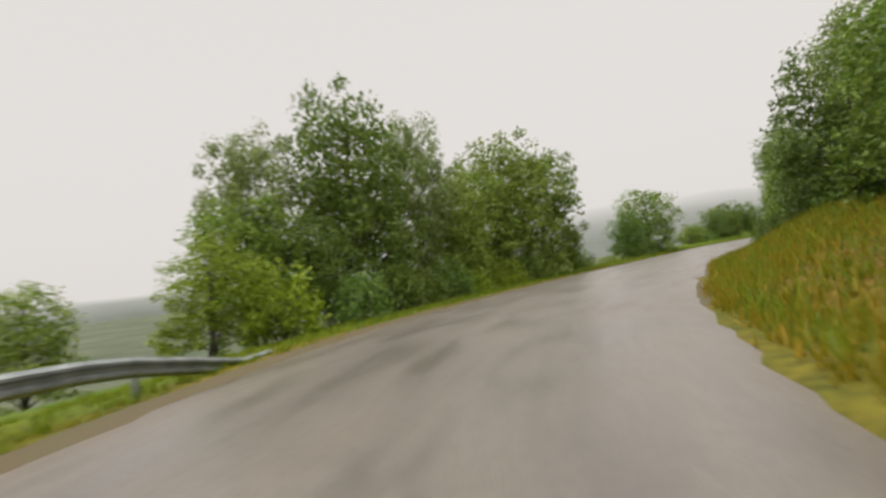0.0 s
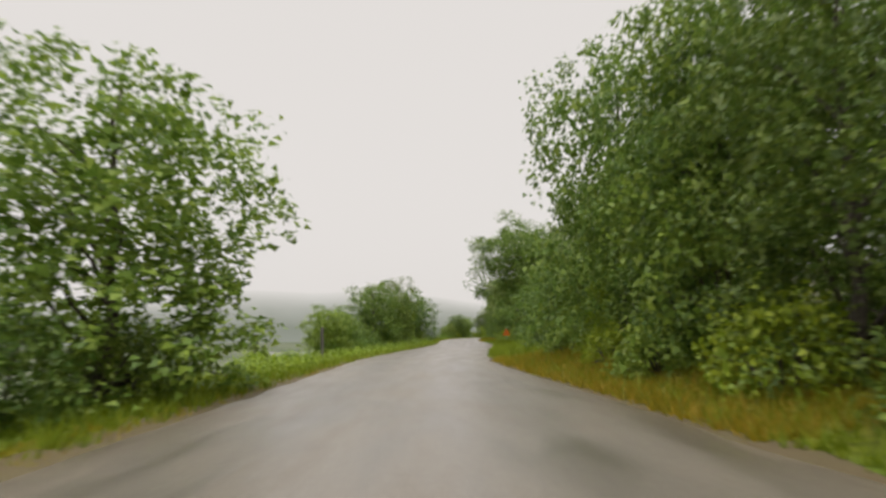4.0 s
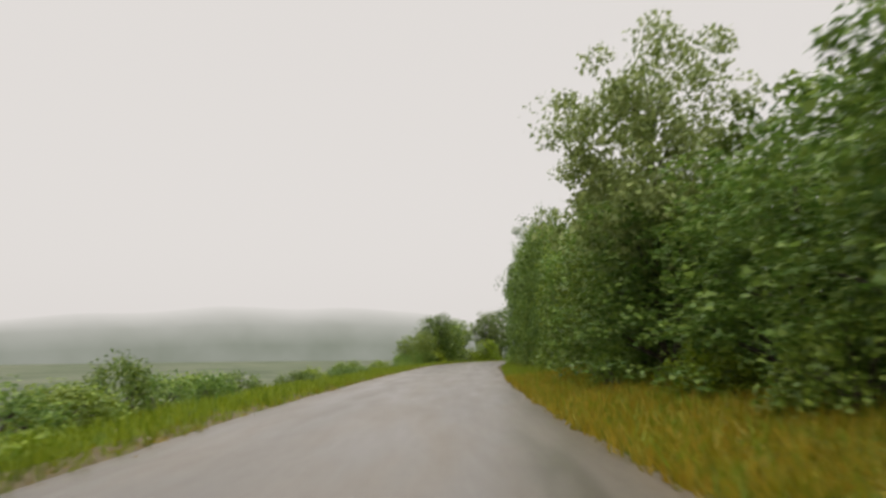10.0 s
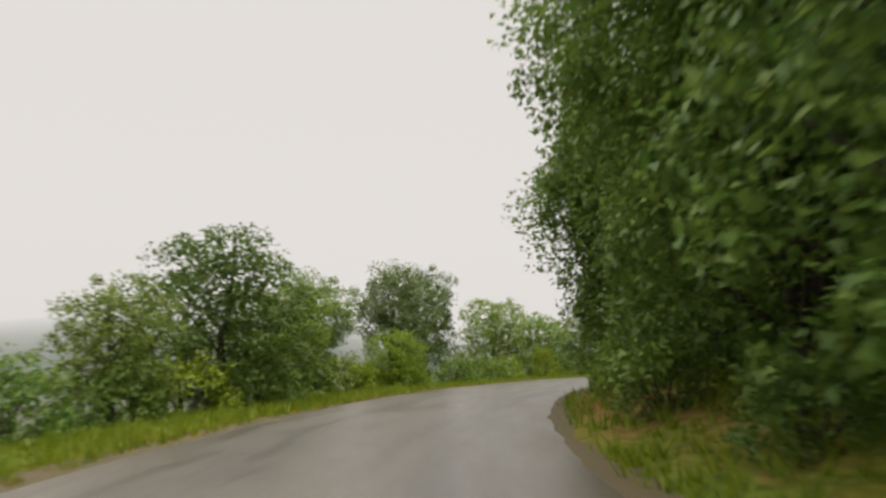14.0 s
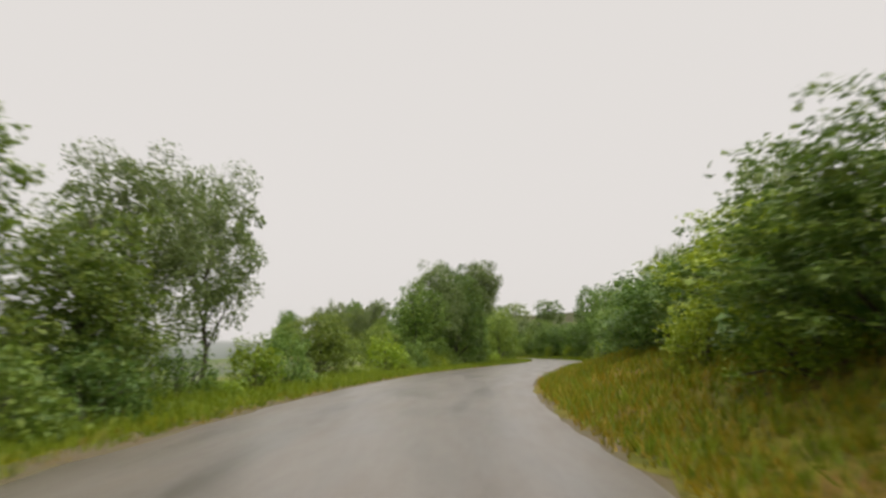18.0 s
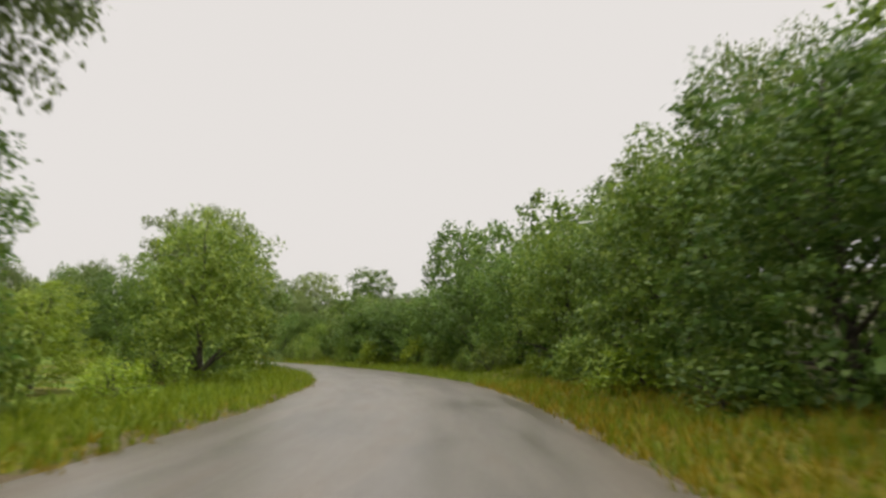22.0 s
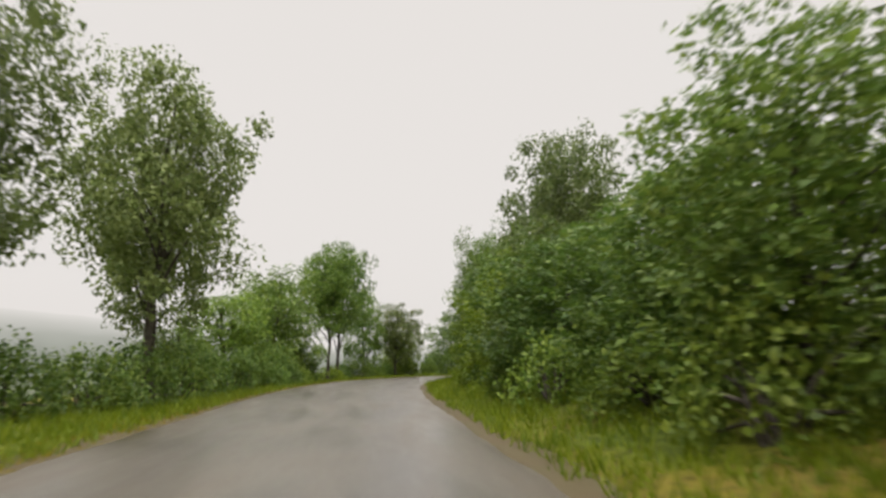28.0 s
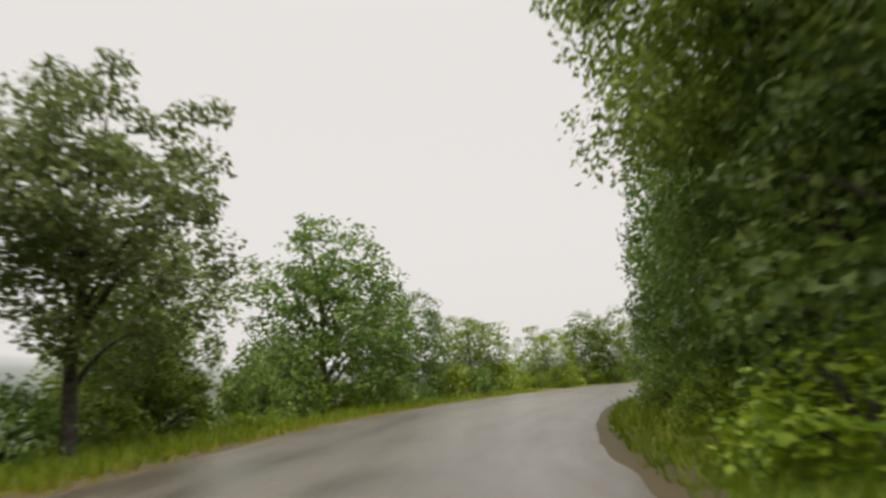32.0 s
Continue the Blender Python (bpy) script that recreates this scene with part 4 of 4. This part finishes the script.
def rounded_triangle(side, r):
    h = side * math.sqrt(3) / 2
    out = []
    for (cx, cz), a0 in zip(((-side / 2 + r * 1.73, -h / 3 + r), (side / 2 - r * 1.73, -h / 3 + r), (0, 2 * h / 3 - 2 * r)), (150, 270, 30)):
        for k in range(6):
            a = radians(a0 + k * 24)
            out.append((cx + r * math.cos(a), cz + r * math.sin(a)))
    return out


sx, sy = on_road(164, 5.02)
sign = tagged(new("warning_sign"), "red and orange triangular bend warning sign on a post", "road sign")
heading = math.degrees(math.atan2(-np.interp(164, ST, TAN[:, 0]), np.interp(164, ST, TAN[:, 1])))
sign.matrix_basis = pose(float(sx), float(sy), gz(sx, sy), 0, 0, heading)
CZ = 1.18 - gz(sx, sy)
pv, pf = tube([(0, 0.05, -0.3), (0, 0.05, CZ + 0.60)], [0.03, 0.03], 10)
part("post", mesh("sign_post", pv, pf, STEEL, True), sign, "grey steel post")
plate = part("plate", mesh("sign_plate", *[[(x, y, z + CZ) for x, y, z in q] if i == 0 else q for i, q in enumerate(prism(rounded_triangle(0.9, 0.05), -0.004, 0.012))], RED), sign, "red triangular plate")
part("face", mesh("sign_face", *[[(x, y, z + CZ - 0.005) for x, y, z in q] if i == 0 else q for i, q in enumerate(prism(rounded_triangle(0.62, 0.03), -0.010, -0.004))], YELLOW), plate, "orange-yellow face")
bend = joined([prism([(-0.135, -0.10), (-0.085, -0.10), (-0.085, 0.03), (-0.135, 0.07)], -0.014, -0.010), prism([(-0.135, 0.07), (-0.10, 0.015), (0.07, -0.03), (0.035, 0.025)], -0.0142, -0.010),
               prism([(0.025, 0.02), (0.075, -0.02), (0.075, 0.10), (0.025, 0.10)], -0.0138, -0.010), prism([(0.0, 0.09), (0.10, 0.09), (0.05, 0.175)], -0.0144, -0.010)])
part("symbol", mesh("sign_symbol", [(x, y, z + CZ - 0.02) for x, y, z in bend[0]], bend[1], BLACK), plate, "black double bend arrow")

# ---- guard rail on the valley side ----
rail = tagged(new("guard_rail"), "grey galvanised steel guard rail on the grassy verge", "guard rail")
WAVE = [(0.0, -0.155), (0.03, -0.13), (0.075, -0.10), (0.075, -0.06), (0.02, -0.03), (0.02, 0.03), (0.075, 0.06), (0.075, 0.10), (0.03, 0.13), (0.0, 0.155)]
rs = np.concatenate([np.arange(4.0, 36, 2.0), np.arange(36, 42.1, 0.5)])


def rail_z(q):
    """Height of the beam, which dips into the grass at its end."""
    return np.interp(q, (0, 34.6, 37, 38, 39.6, 41), (0.62, 0.62, 0.50, 0.40, 0.14, -0.12))


rv, rf = [], []
for q in rs:
    for d, z in WAVE:
        x, y = on_road(q, -4.75 + d)
        rv.append((float(x), float(y), float(rail_z(q)) + z))
    for d, z in WAVE:
        x, y = on_road(q, -4.754 + d)
        rv.append((float(x), float(y), float(rail_z(q)) + z))
w = len(WAVE) * 2
loop = list(range(len(WAVE))) + list(range(2 * len(WAVE) - 1, len(WAVE) - 1, -1))
for i in range(len(rs) - 1):
    for a, b2 in zip(loop, loop[1:] + loop[:1]):
        rf.append((i * w + a, i * w + b2, (i + 1) * w + b2, (i + 1) * w + a))
rf += [tuple(loop), tuple((len(rs) - 1) * w + a for a in loop)]
part("beam", mesh("rail_beam", rv, rf, STEEL, False), rail, "corrugated steel beam")
for q in np.arange(2.2, 39, 4.0):
    x, y = on_road(q, -4.86)
    zb = gz(x, y) - 0.3
    pv, pf = [], []
    for z in (zb, float(rail_z(q)) + 0.13):
        for dx, dy in ((-0.05, -0.03), (0.05, -0.03), (0.05, 0.03), (-0.05, 0.03)):
            pv.append((float(x) + dx, float(y) + dy, z))
    pf = [(0, 1, 5, 4), (1, 2, 6, 5), (2, 3, 7, 6), (3, 0, 4, 7), (4, 5, 6, 7), (3, 2, 1, 0)]
    part("post", mesh("rail_post", pv, pf, STEEL), rail)


# ---- small things by the road ----
def lump(name, label, cat, s, off, size, material, seed, squash=0.6):
    bm = bmesh.new()
    bmesh.ops.create_icosphere(bm, subdivisions=2, radius=size)
    for v in bm.verts:
        v.co *= 1 + 0.4 * noise.noise(v.co * (1.7 / size) + Vector((seed, 0, 0)))
        v.co.z *= squash
    me = bpy.data.meshes.new(name)
    bm.to_mesh(me)
    bm.free()
    me.materials.append(material)
    x, y = on_road(s, off)
    ob = tagged(new(name, me), label, cat)
    ob.matrix_basis = pose(float(x), float(y), gz(x, y) + size * squash * 0.5, 0, 0, seed * 50)
    return ob


lump("stone", "pale limestone rock lying in the verge grass", "stone", 378, 3.75, 0.10, WHITE, 1)
lump("stone", "pale limestone rock lying in the verge grass", "stone", 373, 4.3, 0.09, WHITE, 2)
lump("litter", "crumpled white wrapper on the road edge", "litter", 124, -3.05, 0.10, WHITE, 3, 0.5)
lump("litter", "crumpled red wrapper on the road edge", "litter", 124, -2.85, 0.08, RUST, 4, 0.5)

# ---- weathered post in the weeds ----
POST_WOOD, n, l, b = mat("weathered_wood", 0.85, 0.2)
l.new(ramp(n, l, noise_tex(n, l, 14, 6), (0.3, (0.045, 0.042, 0.038)), (0.7, (0.13, 0.12, 0.105))), b.inputs["Base Color"])
bump(n, l, b, noise_tex(n, l, 40, 5), 0.7, 0.01)
px, py = on_road(121.2, -5.4)
marker = tagged(new("roadside_post"), "weathered dark grey wooden post standing in the verge weeds", "post")
marker.matrix_basis = pose(float(px), float(py), gz(px, py), 2.5, -3.0, 20)
zt = 1.6 - gz(px, py)
pv, pf = tube([(0, 0, -0.35), (0.004, 0, 0.4 * zt), (-0.004, 0.003, 0.8 * zt), (0, 0, zt - 0.04), (0, 0, zt)], [0.085, 0.082, 0.078, 0.074, 0.05], 10)
part("shaft", mesh("post_shaft", pv, pf, POST_WOOD, True), marker)

# ---- a farm building far down in the valley ----
farm = tagged(new("farm_building"), "long low pale farm building far down in the misty valley", "building")
FX, FY = 47.5, 483.0
farm.matrix_basis = pose(FX, FY, gz(FX, FY) - 0.8, 0, 0, 12)
wv, wf = prism([(-12, -1), (12, -1), (12, 6), (-12, 6)], -5, 5)
part("wall", mesh("farm_wall", wv, wf, PLASTER), farm, "pale plastered wall")
rv, rf = joined([prism([(-12.6, 5.7), (12.6, 5.7), (12.6, 6.0), (-12.6, 6.0)], -5.8, 5.8), ([(-12.6, -5.8, 6.0), (12.6, -5.8, 6.0), (12.6, 5.8, 6.0), (-12.6, 5.8, 6.0), (-12.6, 0, 8.6), (12.6, 0, 8.6)],
                 [(0, 1, 5, 4), (2, 3, 4, 5), (0, 4, 3), (1, 2, 5)])])
part("roof", mesh("farm_roof", rv, rf, ROOF), farm, "low grey pitched roof")
